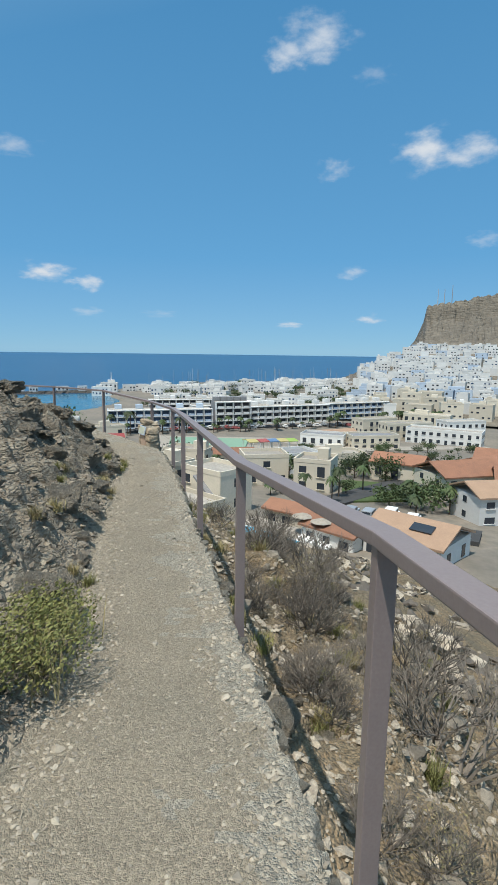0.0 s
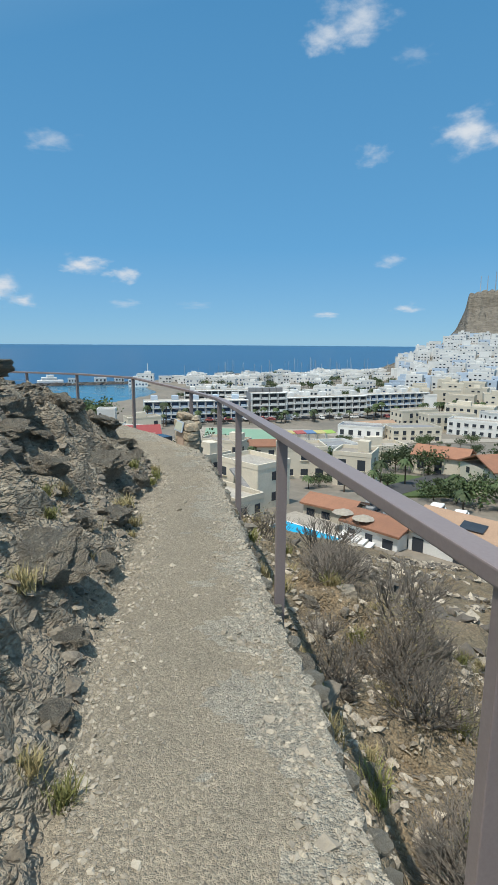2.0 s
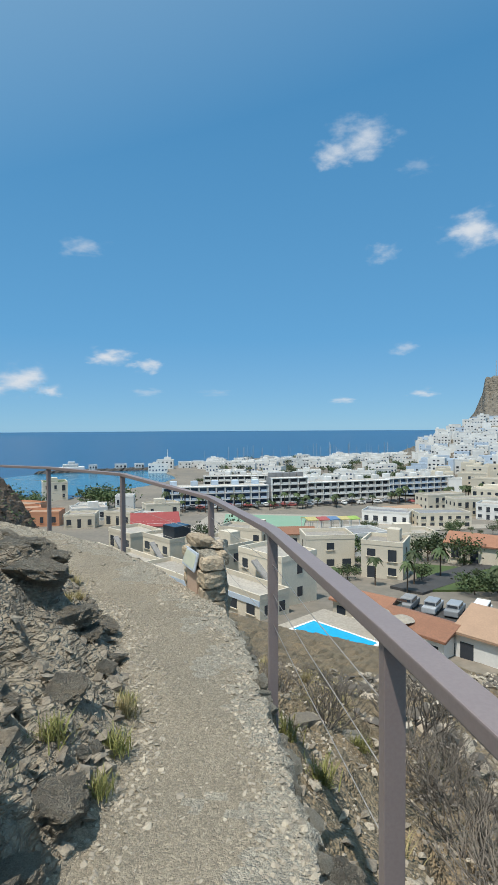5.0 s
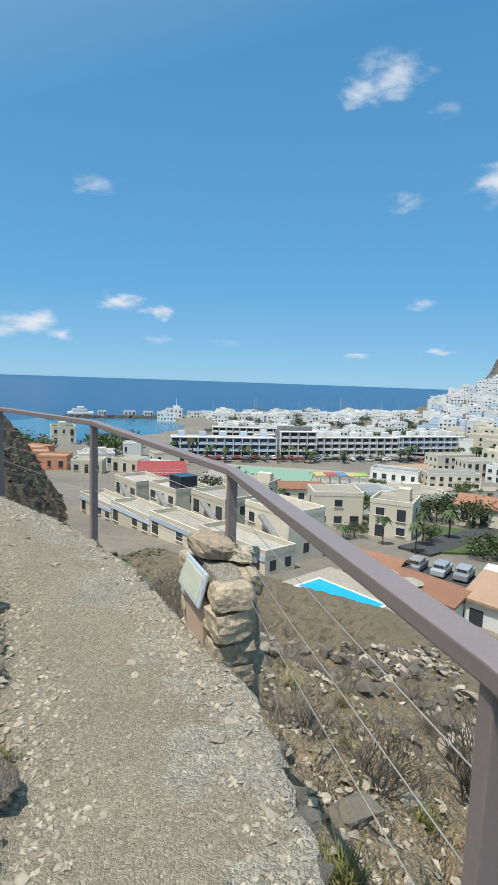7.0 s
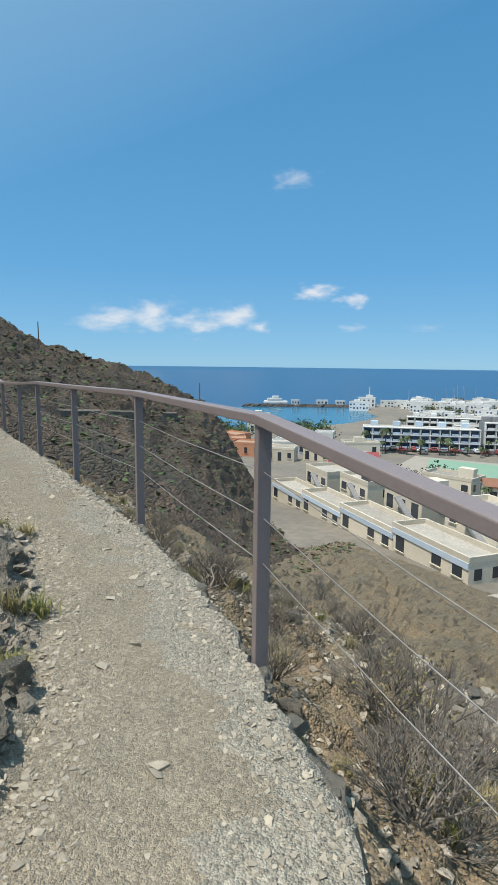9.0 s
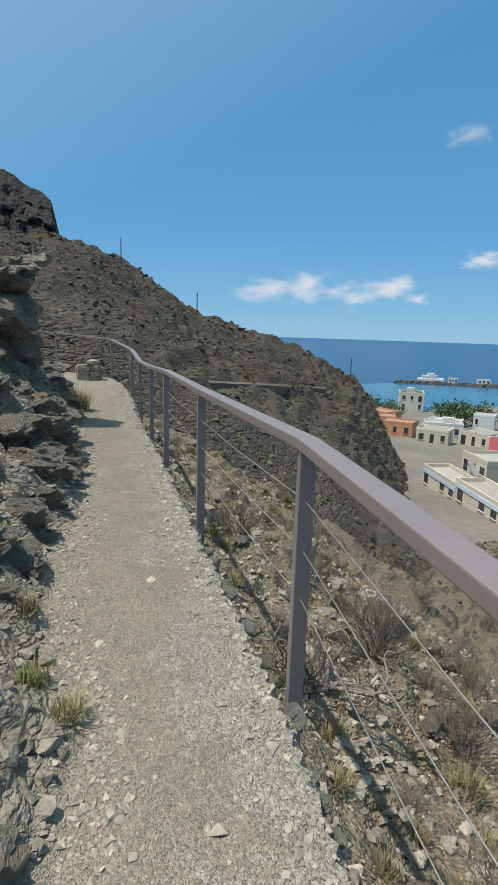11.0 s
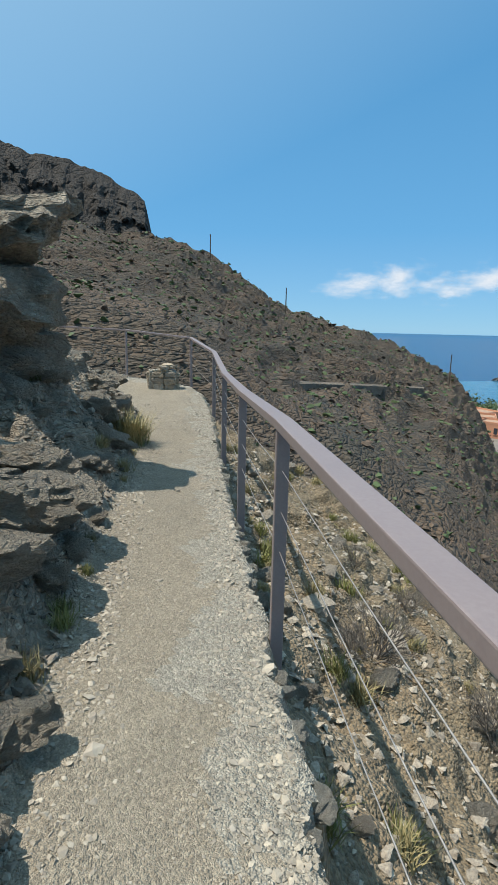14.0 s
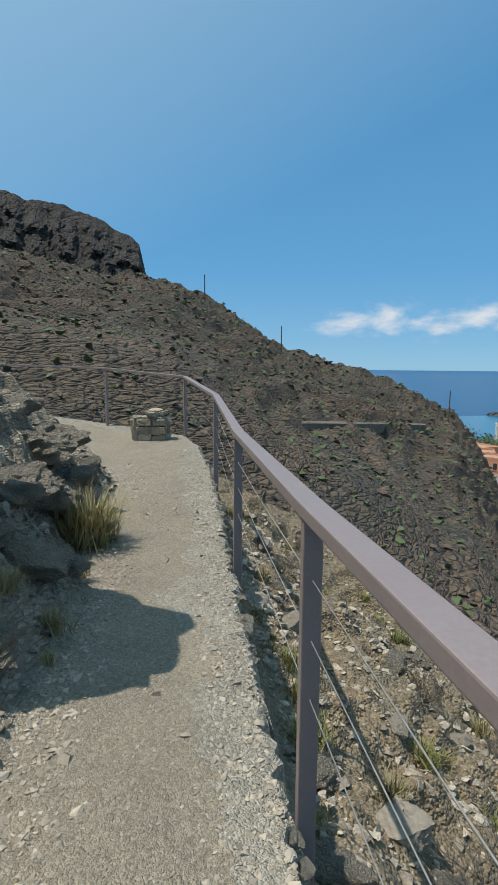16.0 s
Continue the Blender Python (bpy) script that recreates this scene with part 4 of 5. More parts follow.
def far_scrub():
    rnd = random.Random(91)
    xs, ys, rs = [], [], []
    for _ in range(9000):
        a, r = radians(rnd.uniform(-85, -12)), 16 + 105 * rnd.random() ** 0.8
        xs.append(HC[0] + math.sin(a) * r), ys.append(HC[1] + math.cos(a) * r), rs.append(r)
    z, dr, dl = heights(xs, ys)
    rocks = [(x, y, zz - 0.05, (0.08 + 0.3 * rnd.random() ** 3) * (0.35 + r / 80)) for x, y, zz, r, d in zip(xs, ys, z, rs, dr) if d > 3.5 or r > 26]
    scatter("hill_rocks", rocks[::2], BARK, "dark broken rocks scattered over the far hillside", "rocks")
    scatter("hill_scrub", rocks[1::2], TREE, "low olive scrub dotted over the far hillside", "scrub")
    xs, ys = [], []
    for _ in range(5200):
        p, n = along(RIGHT[1:20], rnd.random())
        q = p + n * (5 + 43 * rnd.random() ** 1.2)
        xs.append(q[0]), ys.append(q[1])
    z, dr, dl = heights(xs, ys)
    ok = [(x, y, zz, rnd.uniform(0.08, 0.34)) for x, y, zz in zip(xs, ys, z) if zz > town_z(np.array(x), np.array(y)) + 0.5]
    scatter("slope_scrub", ok[::2], TWIG, "grey-brown low scrub on the slope above the houses", "scrub")
    scatter("slope_rocks", ok[1::2], STONE, "stones on the slope above the houses", "stones")


far_scrub()


def terrace_wall():
    az = np.radians(np.arange(-47, -33.4, 0.4))
    rs = np.arange(26, 110, 0.5)
    pts = []
    for a in az:
        z, _, _ = hill_z(HC[0] + np.sin(a) * rs, HC[1] + np.cos(a) * rs)
        el = np.degrees(np.arctan2(z - HC[2], rs))
        pts.append(rs[int(np.argmin(np.abs(el + 6.1)))])
    pts = np.convolve(np.pad(pts, 5, "edge"), np.ones(11) / 11, "valid")
    vs, fs = [], []
    for a, r in zip(az, pts):
        for dr, dz in ((0, -0.9), (0, 0.4), (1.6, 0.45), (1.6, -0.9)):
            vs.append((HC[0] + math.sin(a) * (r + dr), HC[1] + math.cos(a) * (r + dr), HC[2] - r * 0.1069 + dz * r / 75))
    for k in range(len(az) - 1):
        for j in range(4):
            fs.append((4 * k + j, 4 * k + (j + 1) % 4, 4 * k + 4 + (j + 1) % 4, 4 * k + 4 + j))
    tagged(new("terrace_wall", mesh("terrace_wall", vs, fs, OLD_WALL)), "low pale stone wall of a path across the gully", "wall", kind="structure")
    for a, h in ((-56.0, 5.0), (-48.2, 5.0), (-31.5, 6.0)):
        x, y = HC[0] + math.sin(radians(a)) * 112, HC[1] + math.cos(radians(a)) * 112
        z = height(x, y)
        vs, fs = tubes([[((x, y, z - 1), 0.13), ((x, y, z + h), 0.09)]], 6)
        tagged(new("utility_pole", mesh("pole", vs, fs, BARK)), "thin dark utility pole on the ridge", "pole", "utility poles")


terrace_wall()


# ---------------------------------------------------------------- the town
def gable(w, d, h, material, over=0.4):
    w, d = w / 2 + over, d / 2 + over
    vs = [(-w, -d, 0), (w, -d, 0), (w, d, 0), (-w, d, 0), (-w, 0, h), (w, 0, h)]
    vs += [(x, y, z - 0.25) for x, y, z in vs]
    fs = [(0, 1, 5, 4), (2, 3, 4, 5), (6, 10, 11, 7), (8, 11, 10, 9), (0, 6, 7, 1), (2, 8, 9, 3), (0, 4, 10, 6), (4, 3, 9, 10), (1, 7, 11, 5), (5, 11, 8, 2)]
    return mesh("roof", vs, fs, material)


def ring(w, d, h, t, material):
    vs = []
    for z in (0, h):
        for a, b in ((w / 2, d / 2), (w / 2 - t, d / 2 - t)):
            vs += [(-a, -b, z), (a, -b, z), (a, b, z), (-a, b, z)]
    fs = []
    for k in range(4):
        j = (k + 1) % 4
        fs += [(k, j, 8 + j, 8 + k), (4 + j, 4 + k, 12 + k, 12 + j), (8 + k, 8 + j, 12 + j, 12 + k), (j, k, 4 + k, 4 + j)]
    return mesh("parapet", vs, fs, material)


def house(w, d, h, wall, roof="flat", storeys=2, bays=4, glass=DARKGLASS, name="house", label="white flat-roofed house", group="", at=None, top=None, seed=0):
    rnd = random.Random(seed)
    far = group in ("white town houses", "cream town houses", "marina houses")
    ob = thing(name, label, "house", group, at=at)
    body = part("wall", box(w, d, h + 3, wall), ob, "", pose(0, 0, -3))
    if roof == "flat":
        part("roof", box(w - 0.5, d - 0.5, 0.06, top or FLAT), ob, "", pose(0, 0, h + 0.004))
        part("parapet", ring(w + 0.1, d + 0.1, 0.75, 0.25, wall), ob, "", pose(0, 0, h - 0.05))
        if seed % 3 == 0:
            part("stair_head", box(w * 0.3, d * 0.3, 2.1, wall), ob, "", pose(rnd.uniform(-0.25, 0.25) * w, d * 0.2, h))
    else:
        part("roof", gable(w, d, min(w, d) * 0.2, top or TILE), ob, "", pose(0, 0, h + 0.2))
    fl = h / storeys
    for s in range(storeys):
        for b in range(bays):
            if rnd.random() < (0.42 if far else 0.12):
                continue
            x = -w / 2 + (b + 0.5) * w / bays
            ww = min(1.5, w / bays * 0.5) * rnd.uniform(0.75, 1.15)
            tall = fl * (0.66 if rnd.random() < 0.3 else 0.42) * (0.8 if far else 1.0)
            z = s * fl + (0.12 * fl if tall > 0.5 * fl else 0.34 * fl)
            win = part("window", box(ww, 0.14, tall, glass), ob, "", pose(x, -d / 2 + 0.02, z))
            if far:
                continue
            part("sill", box(ww + 0.3, 0.3, 0.10, wall), win, "", pose(0, -0.06, -0.1))
        for b in range(0 if far else max(1, bays // 2)):
            y = -d / 2 + (b + 0.5) * d / max(1, bays // 2)
            for sx in (-1, 1):
                part("window", box(0.14, 1.0, fl * 0.42, glass), ob, "", pose(sx * (w / 2 - 0.02), y, s * fl + 0.34 * fl))
    return ob


def ground(x, y):
    return float(town_z(np.array(float(x)), np.array(float(y))))


def place(x, y, turn, z=None):
    return pose(x, y, ground(x, y) if z is None else z, 0, 0, turn)


def white_town():
    rnd = random.Random(111)
    kinds = [house(9, 7, 5.6, WHITE, storeys=2, bays=3, label="small white cubic house on the town hill", group="white town houses", seed=k, at=pose(160, 420 + 20 * k, -60)) for k in range(2)]
    kinds += [house(12, 8, 8.2, WHITE, storeys=3, bays=4, label="white three-storey flat-roofed house on the hill", group="white town houses", seed=3, at=pose(180, 420, -60)),
              house(7, 7, 6.4, WHITE, storeys=2, bays=2, label="narrow white cubic house on the town hill", group="white town houses", seed=4, at=pose(180, 440, -60)),
              house(11, 7, 5.4, BLUEWALL, storeys=2, bays=4, label="pale blue rendered house on the town hill", group="white town houses", seed=5, at=pose(180, 460, -60)),
              house(14, 9, 7.6, WHITE, storeys=3, bays=5, glass=BLUEGLASS, label="white apartment house with rows of windows", group="white town houses", seed=6, at=pose(180, 480, -60))]
    cream = [house(15, 9, 6.6, CREAM, storeys=2, bays=6, label="cream apartment house with flat roof", group="cream town houses", seed=7, at=pose(180, 500, -60)),
             house(12, 8, 8.0, CREAM, storeys=3, bays=4, label="cream three-storey house with flat roof", group="cream town houses", seed=9, at=pose(180, 520, -60))]
    r = 322.0
    while r < 660:
        a = 11.0 - (0.0 if r > 420 else -2.5) + rnd.uniform(0, 1.5)
        while a < 27.5:
            aa = radians(a)
            x, y = math.sin(aa) * r, math.cos(aa) * r
            z = float(headland_z(np.array(a), np.array(r)))
            edge = r < 385
            if rnd.random() < 0.93:
                src = rnd.choice(cream) if edge and rnd.random() < 0.75 else rnd.choice(kinds)
                copy_thing(src, pose(x, y, z, 0, 0, -a + rnd.choice((0, 0, 8, -10, 90))))
            a += math.degrees(rnd.uniform(11, 16) / r) * (1.25 if edge else 1)
        r += 16.5
    for o in kinds + cream:
        for q in [*o.children_recursive, o]:
            bpy.data.objects.remove(q)


white_town()


def marina():
    rnd = random.Random(131)
    src = house(11, 8, 5.2, WHITE, storeys=2, bays=4, label="white low marina house with flat roof", group="marina houses", seed=1, at=place(-100, 500, 0))
    alt = house(16, 9, 5.8, WHITE, storeys=2, bays=6, glass=BLUEGLASS, label="white marina apartment row with blue shutters", group="marina houses", seed=3, at=place(-84, 520, 0))
    n = 0
    while n < 165:
        x, y = rnd.uniform(-125, 118), rnd.uniform(335, 660)
        if x < -60 and (y < 455 or y > 560) or y > 560 + (x + 60) * 0.75:
            continue
        if rnd.random() < 0.35:
            y = 455 + (x + 120) * 0.75
        copy_thing(src if rnd.random() < 0.6 else alt, place(x, y, rnd.uniform(-25, 25)))
        n += 1
    tower = house(15, 12, 7.5, WHITE, storeys=2, bays=4, name="harbour_building", label="white square harbour building with a roof tower", seed=2, at=place(-126, 481, 10))
    part("tower", box(6, 6, 3, WHITE), tower, "", pose(2, 0, 7.5))
    part("mast", box(0.5, 0.5, 7, WHITE), tower, "", pose(2, 0, 10.5))
    for k in range(46):
        x = rnd.uniform(-95, 150)
        y = 560 + (x + 60) * 0.55 + rnd.uniform(-60, 30)
        h = rnd.uniform(11, 20)
        boat = thing("sailing_boat", "moored white sailing boat with a bare mast", "boat", "moored boats", at=pose(x, y, -36.9, 0, 0, rnd.uniform(0, 180)))
        part("hull", box(9, 2.6, 1.4, WHITE, 0.5), boat)
        part("mast", box(0.22, 0.22, h, SILVER), boat, "", pose(0, 0, 1.2))
    # breakwater with a moored motor ship
    vs, fs = [], []
    rnd2 = random.Random(7)
    line = [(-222, 436), (-200, 452), (-175, 466), (-150, 478), (-126, 486)]
    for k in range(60):
        t = k / 59 * 4
        i = min(int(t), 3)
        x = line[i][0] + (line[i + 1][0] - line[i][0]) * (t - i)
        y = line[i][1] + (line[i + 1][1] - line[i][1]) * (t - i)
        for dx, dz in ((-6, -38.2), (-2.5, -35.6), (2.5, -35.3), (6, -38.2)):
            vs.append((x + dx * 0.5 + rnd2.uniform(-1, 1), y + dx + rnd2.uniform(-1, 1), dz + rnd2.uniform(-0.5, 0.5)))
    for k in range(59):
        for j in range(3):
            fs.append((4 * k + j, 4 * k + j + 1, 4 * k + 5 + j, 4 * k + 4 + j))
    tagged(new("breakwater", mesh("breakwater", vs, fs, ASPH_ROCK)), "dark rubble breakwater closing the harbour", "breakwater", kind="structure")
    ship = thing("motor_ship", "white motor yacht moored at the breakwater", "ship", at=pose(-206, 462, -36.4, 0, 0, 30))
    part("hull", box(22, 5, 3.0, WHITE, 0.8), ship)
    part("deckhouse", box(13, 4.2, 2.4, WHITE, 0.4), ship, "", pose(-1, 0, 3))
    part("bridge", box(6, 3.6, 2.0, WHITE, 0.4), ship, "", pose(0, 0, 5.4))
    for x, y, w in ((-165, 473, 10), (-150, 480, 8), (-186, 461, 7)):
        house(w, 5, 3.2, WHITE, storeys=1, bays=3, name="harbour_hut", label="low white hut on the breakwater", group="harbour huts", at=pose(x, y, -35.4, 0, 0, 28), seed=1)
    hv = [(-260, 300), (-112, 300), (-96, 345), (-92, 400), (-120, 480), (-222, 434)]
    tagged(new("harbour_water", mesh("harbour_water", [(x, y, -37.55) for x, y in hv], [tuple(range(len(hv)))], HARBOUR)), "turquoise sheltered harbour water", "water", kind="structure")


marina()


def hotel(length, storeys, bays, wall, glass, at, label, seed=0):
    """A long block with open balconies on its front (local -y)."""
    ob = thing("apartment_block", label, "building", "apartment blocks", at=at)
    fl = 3.1
    h = storeys * fl
    part("wall", box(length, 9, h + 3, wall), ob, "", pose(0, 0, -3))
    part("roof", box(length - 0.6, 8.4, 0.08, FLAT), ob, "", pose(0, 0, h + 0.005))
    for k in range(storeys + 1):
        part("floor_slab", box(length + 0.6, 2.2, 0.35, WHITE), ob, "", pose(0, -5.3, k * fl - 0.2))
    step_x = length / bays
    for k in range(storeys):
        for b in range(bays):
            x = -length / 2 + (b + 0.5) * step_x
            part("glazing", box(step_x * 0.78, 0.12, fl * 0.74, glass), ob, "", pose(x, -4.52, k * fl + 0.15))
            part("balcony_front", box(step_x * 0.72, 0.12, 0.95, BLUEWALL if glass is BLUEGLASS else WHITE), ob, "", pose(x, -6.3, k * fl + 0.15))
    for b in range(bays + 1):
        part("fin", box(0.4, 1.9, h, WHITE), ob, "", pose(-length / 2 + b * step_x, -5.3, 0))
    for k in range(5):
        part("roof_box", box(3.2, 3, 2.2, wall), ob, "", pose(-length / 2 + (k + 0.5) * length / 5, 1.0, h))
    return ob


hotel(50, 3, 12, BLUEWALL, BLUEGLASS, place(-44, 262, 17), "pale blue three-storey apartment block with balconies")
hotel(18, 4, 4, GREYROOF, DARKGLASS, place(-10, 274, 20), "dark grey glazed apartment block beside the promenade")
hotel(46, 3, 11, WHITE, DARKGLASS, place(20, 290, 22), "white apartment block with dark balconies")
hotel(44, 3, 10, WHITE, BLUEGLASS, place(60, 312, 25), "white apartment block with shaded balconies")
hotel(50, 2, 12, WHITE, DARKGLASS, place(-10, 318, 15), "long white low apartment block")
hotel(52, 2, 12, WHITE, DARKGLASS, place(-40, 352, 12), "long white two-storey apartment row near the marina")


def slab(name, pts, z0, material, label, cat, thick=0.25, lift=0.0):
    """A flat sheet laid over the ground."""
    vs = [(x, y, ground(x, y) + lift + z0) for x, y in pts]
    vs += [(x, y, z - thick - 1.0) for x, y, z in vs]
    n = len(pts)
    fs = [tuple(range(n))] + [(i, n + i, n + (i + 1) % n, (i + 1) % n) for i in range(n)]
    return tagged(new(name, mesh(name, vs, fs, material)), label, cat, kind="structure")


slab("sports_court", [(-25, 160), (-2, 158), (0, 214), (-33, 222)], 0.6, COURT, "pale green sports court with a worn surface", "court")
slab("pavement", [(-36, 150), (12, 148), (22, 160), (44, 180), (96, 206), (96, 216), (40, 192), (10, 224), (-40, 232)], 0.35, PAVE, "pale paved promenade round the sports court", "pavement")
slab("road", [(-80, 236), (100, 292), (100, 300), (-82, 245)], 0.5, ROAD, "asphalt road in front of the apartment blocks", "road")
slab("garden_road", [(12, 90), (60, 150), (90, 196), (96, 196), (64, 146), (16, 86)], 0.5, ROAD, "narrow asphalt road between the gardens", "road")
slab("lawn", [(16, 88), (32, 92), (36, 108), (20, 112)], 0.45, LAWN, "green lawn among the villas", "lawn")
slab("car_park", [(9.5, 73), (29, 64), (32, 70), (13.5, 79)], 0.6, ROAD, "small asphalt car park below the gardens", "car park")
for k, (m, x) in enumerate(((YELLOW, 0.5), (REDCLOTH, 4.0), (BLUECLOTH, 7.2), (YELLOW, 10.4), (GREENCLOTH, 13.6))):
    y = 170 + k * 1.6
    sail = thing("shade_canopy", "coloured shade sail on thin posts", "canopy", "shade canopies", at=place(x, y, 24))
    part("cloth", gable(3.2, 5.5, 0.5, m, 0.1), sail, "", pose(0, 0, 3.6))
    for sx, sy in ((-1.5, -2.6), (1.5, -2.6), (-1.5, 2.6), (1.5, 2.6)):
        part("post", box(0.16, 0.16, 3.6, WHITE), sail, "", pose(sx, sy, 0))


def villas():
    h = house(9.4, 8.4, 3.5, WHITE, "gable", 1, 4, label="white villa with a shallow tan tiled roof", name="villa", at=place(19.9, 60.2, -42.5, -22.6), top=TAN, seed=2)
    part("satellite_dish", crumbled(5, 0.7, 0.15, 0.7, WHITE, 0.0), h, "white satellite dish", pose(3.2, -4.4, 2.2))
    part("solar_panel", box(2.6, 1.4, 0.12, DARKGLASS), h, "dark solar panel", pose(1.5, -2.0, 4.75, 20))
    house(7.5, 5, 2.6, WHITE, "gable", 1, 3, label="white annex with an orange tiled roof", name="villa", at=place(11.2, 63.4, -44, -22.3), top=TILE, seed=4)
    house(7, 4.5, 2.4, CREAM, "gable", 1, 3, label="low cream annex with clay tiles beside the pool", name="villa", at=place(6.5, 72.5, -35, -22.6), top=TILE, seed=5)
    rows = ((13, 101, 7, 7, 6, CREAM, "flat", FLAT), (3, 108, 9, 7, 6, CREAM, "flat", FLAT), (10, 126, 12, 8, 4.5, WHITE, "flat", GREYROOF), (34, 118, 11, 8, 4.2, CREAM, "gable", TILE),
            (40, 99, 13, 10, 5.0, CREAM, "gable", TILE), (50, 92, 12, 9, 5, CREAM, "gable", TILE), (38, 80, 10, 8, 4.6, WHITE, "gable", TAN), (52, 112, 12, 9, 5, CREAM, "gable", TILE),
            (62, 128, 12, 9, 5, CREAM, "gable", TILE), (22, 132, 13, 7, 4, CREAM, "flat", FLAT), (28, 197, 16, 9, 4.2, WHITE, "flat", GREYROOF), (45, 195, 18, 10, 4.5, CREAM, "flat", GREYROOF),
            (34, 212, 18, 8, 3.6, CREAM, "gable", TAN), (82, 222, 30, 10, 6, WHITE, "flat", FLAT), (70, 238, 22, 9, 7, CREAM, "flat", FLAT), (-16, 142, 12, 7, 3.6, CREAM, "flat", FLAT),
            (-4, 134, 10, 6, 3.5, CREAM, "gable", TILE), (60, 255, 20, 9, 6.5, CREAM, "flat", FLAT), (88, 262, 22, 9, 8, CREAM, "flat", FLAT), (98, 246, 20, 9, 7, WHITE, "flat", FLAT))
    for k, (x, y, w, d, t, wall, rf, top) in enumerate(rows):
        lab = {"gable": "villa with a low clay tiled roof among gardens", "flat": "low flat-roofed building in the valley"}[rf]
        house(w, d, t, wall, rf, 1 if t < 4.5 else 2, max(2, int(w / 3)), label=("white " if wall is WHITE else "cream ") + lab, group="valley houses", at=place(x, y, (-20, 10, 25, -30, 15)[k % 5]), top=top, seed=k)
    for k, (x, y, w, d, t, wall, rf, top) in enumerate(((-106, 196, 13, 10, 6, ORANGE, "flat", TAN), (-94, 190, 12, 9, 5, ORANGE, "flat", TAN), (-112, 210, 13, 9, 7, ORANGE, "flat", TAN), (-84, 205, 13, 9, 5, WHITE, "flat", FLAT),
                                                        (-71, 210, 7, 6, 9, WHITE, "flat", FLAT), (-64, 188, 11, 8, 4.5, CREAM, "flat", FLAT), (-60, 222, 14, 8, 5, CREAM, "flat", FLAT), (-90, 222, 12, 8, 5, WHITE, "flat", FLAT),
                                                        (-50, 172, 10, 7, 4.5, WHITE, "flat", FLAT), (-132, 276, 12, 14, 9, CREAM, "flat", LAWN), (-76, 180, 10, 8, 4.5, CREAM, "flat", FLAT))):
        house(w, d, t, wall, rf, 2 if t > 5.5 else 1, 3, label={ORANGE: "salmon-orange house with a roof terrace"}.get(wall, "flat-roofed house near the beach"), group="beach houses", at=place(x, y, (30, 12, -15)[k % 3]), top=top, seed=k + 3)
    # pergola with a red roof
    pg = house(12, 14, 4.8, WHITE, "gable", 1, 3, label="white building with a red slatted roof", name="red_roof_house", at=place(-41, 146, 18), top=REDROOF, seed=1)
    for k in range(4):
        part("roof_beam", box(9.6, 0.3, 0.35, WHITE), pg, "", pose(0, -6 + 1.5 * k, 5.1 + 0.45 * k))
    # stepped cream row at the foot of the slope
    a, b = Vector((-44.5, 108)), Vector((-5.2, 71.5))
    turn = math.degrees(math.atan2(b.y - a.y, b.x - a.x))
    for k in range(4):
        c = a.lerp(b, (k + 0.5) / 4)
        n = Vector((b.y - a.y, -(b.x - a.x))).normalized()
        base = c - n * 0.5
        g = ground(base.x, base.y)
        low = house(13.6, 5, 3.0, CREAM, "flat", 1, 4, label="cream terrace wing with a pale blue band", name="terrace_house", group="terrace houses", at=pose(base.x, base.y, g, 0, 0, turn), seed=2)
        part("blue_band", box(13.6, 0.12, 0.7, BLUEWALL), low, "pale blue painted band", pose(0, -2.56, 2.3))
        up = base - n * 7
        blk = house(8.8, 6.8, 6.2, CREAM, "flat", 2, 3, label="cream two-storey terrace house with outside stairs", name="terrace_house", group="terrace houses", at=pose(up.x, up.y, g, 0, 0, turn), seed=4 + k)
        part("outside_stair", box(5.2, 1.0, 0.3, GREYROOF), blk, "", pose(1.5, -3.9, 4.0, 0, 36, 0))
        if k == 1:
            part("glass_room", box(3.6, 3.4, 2.4, DARKGLASS), blk, "dark glazed roof room", pose(1.5, 0, 6.2))


villas()


def pool():
    cx, cy, t = 1.95, 63.4, -42
    z = -21.2
    deck = thing("swimming_pool", "turquoise swimming pool in a pale terrace", "pool", at=pose(cx, cy, z, 0, 0, t))
    part("deck", box(14, 9, 1.6, PAVE), deck, "pale paved terrace", pose(0.6, 1.5, -1.62))
    part("coping", box(9.3, 4.1, 0.25, WHITE, 0.03), deck, "", pose(0, 0, -0.14))
    part("water", box(8.6, 3.4, 0.12, POOL), deck, "clear turquoise water", pose(0, 0, 0.004))
    for k, (x, y) in enumerate(((2.5, 4.6), (5.5, 4.4))):
        u = thing("parasol", "open cream parasol beside the pool", "parasol", "parasols", at=deck.matrix_basis @ pose(x, y, 0))
        part("pole", box(0.08, 0.08, 2.4, SILVER), u)
        vs = [(0, 0, 2.75)] + [(1.4 * math.cos(i * 0.785), 1.4 * math.sin(i * 0.785), 2.25) for i in range(8)]
        part("canopy", mesh("canopy", vs, [(0, 1 + i, 1 + (i + 1) % 8) for i in range(8)] + [tuple(range(8, 0, -1))], PAVE), u)
    for k in range(5):
        part("sunbed", box(0.7, 1.9, 0.3, WHITE, 0.05), deck, "white sunbed", pose(3.5 + k * 1.1, 3.4 - 0.3 * k, 0.0, 0, 0, 15))


pool()


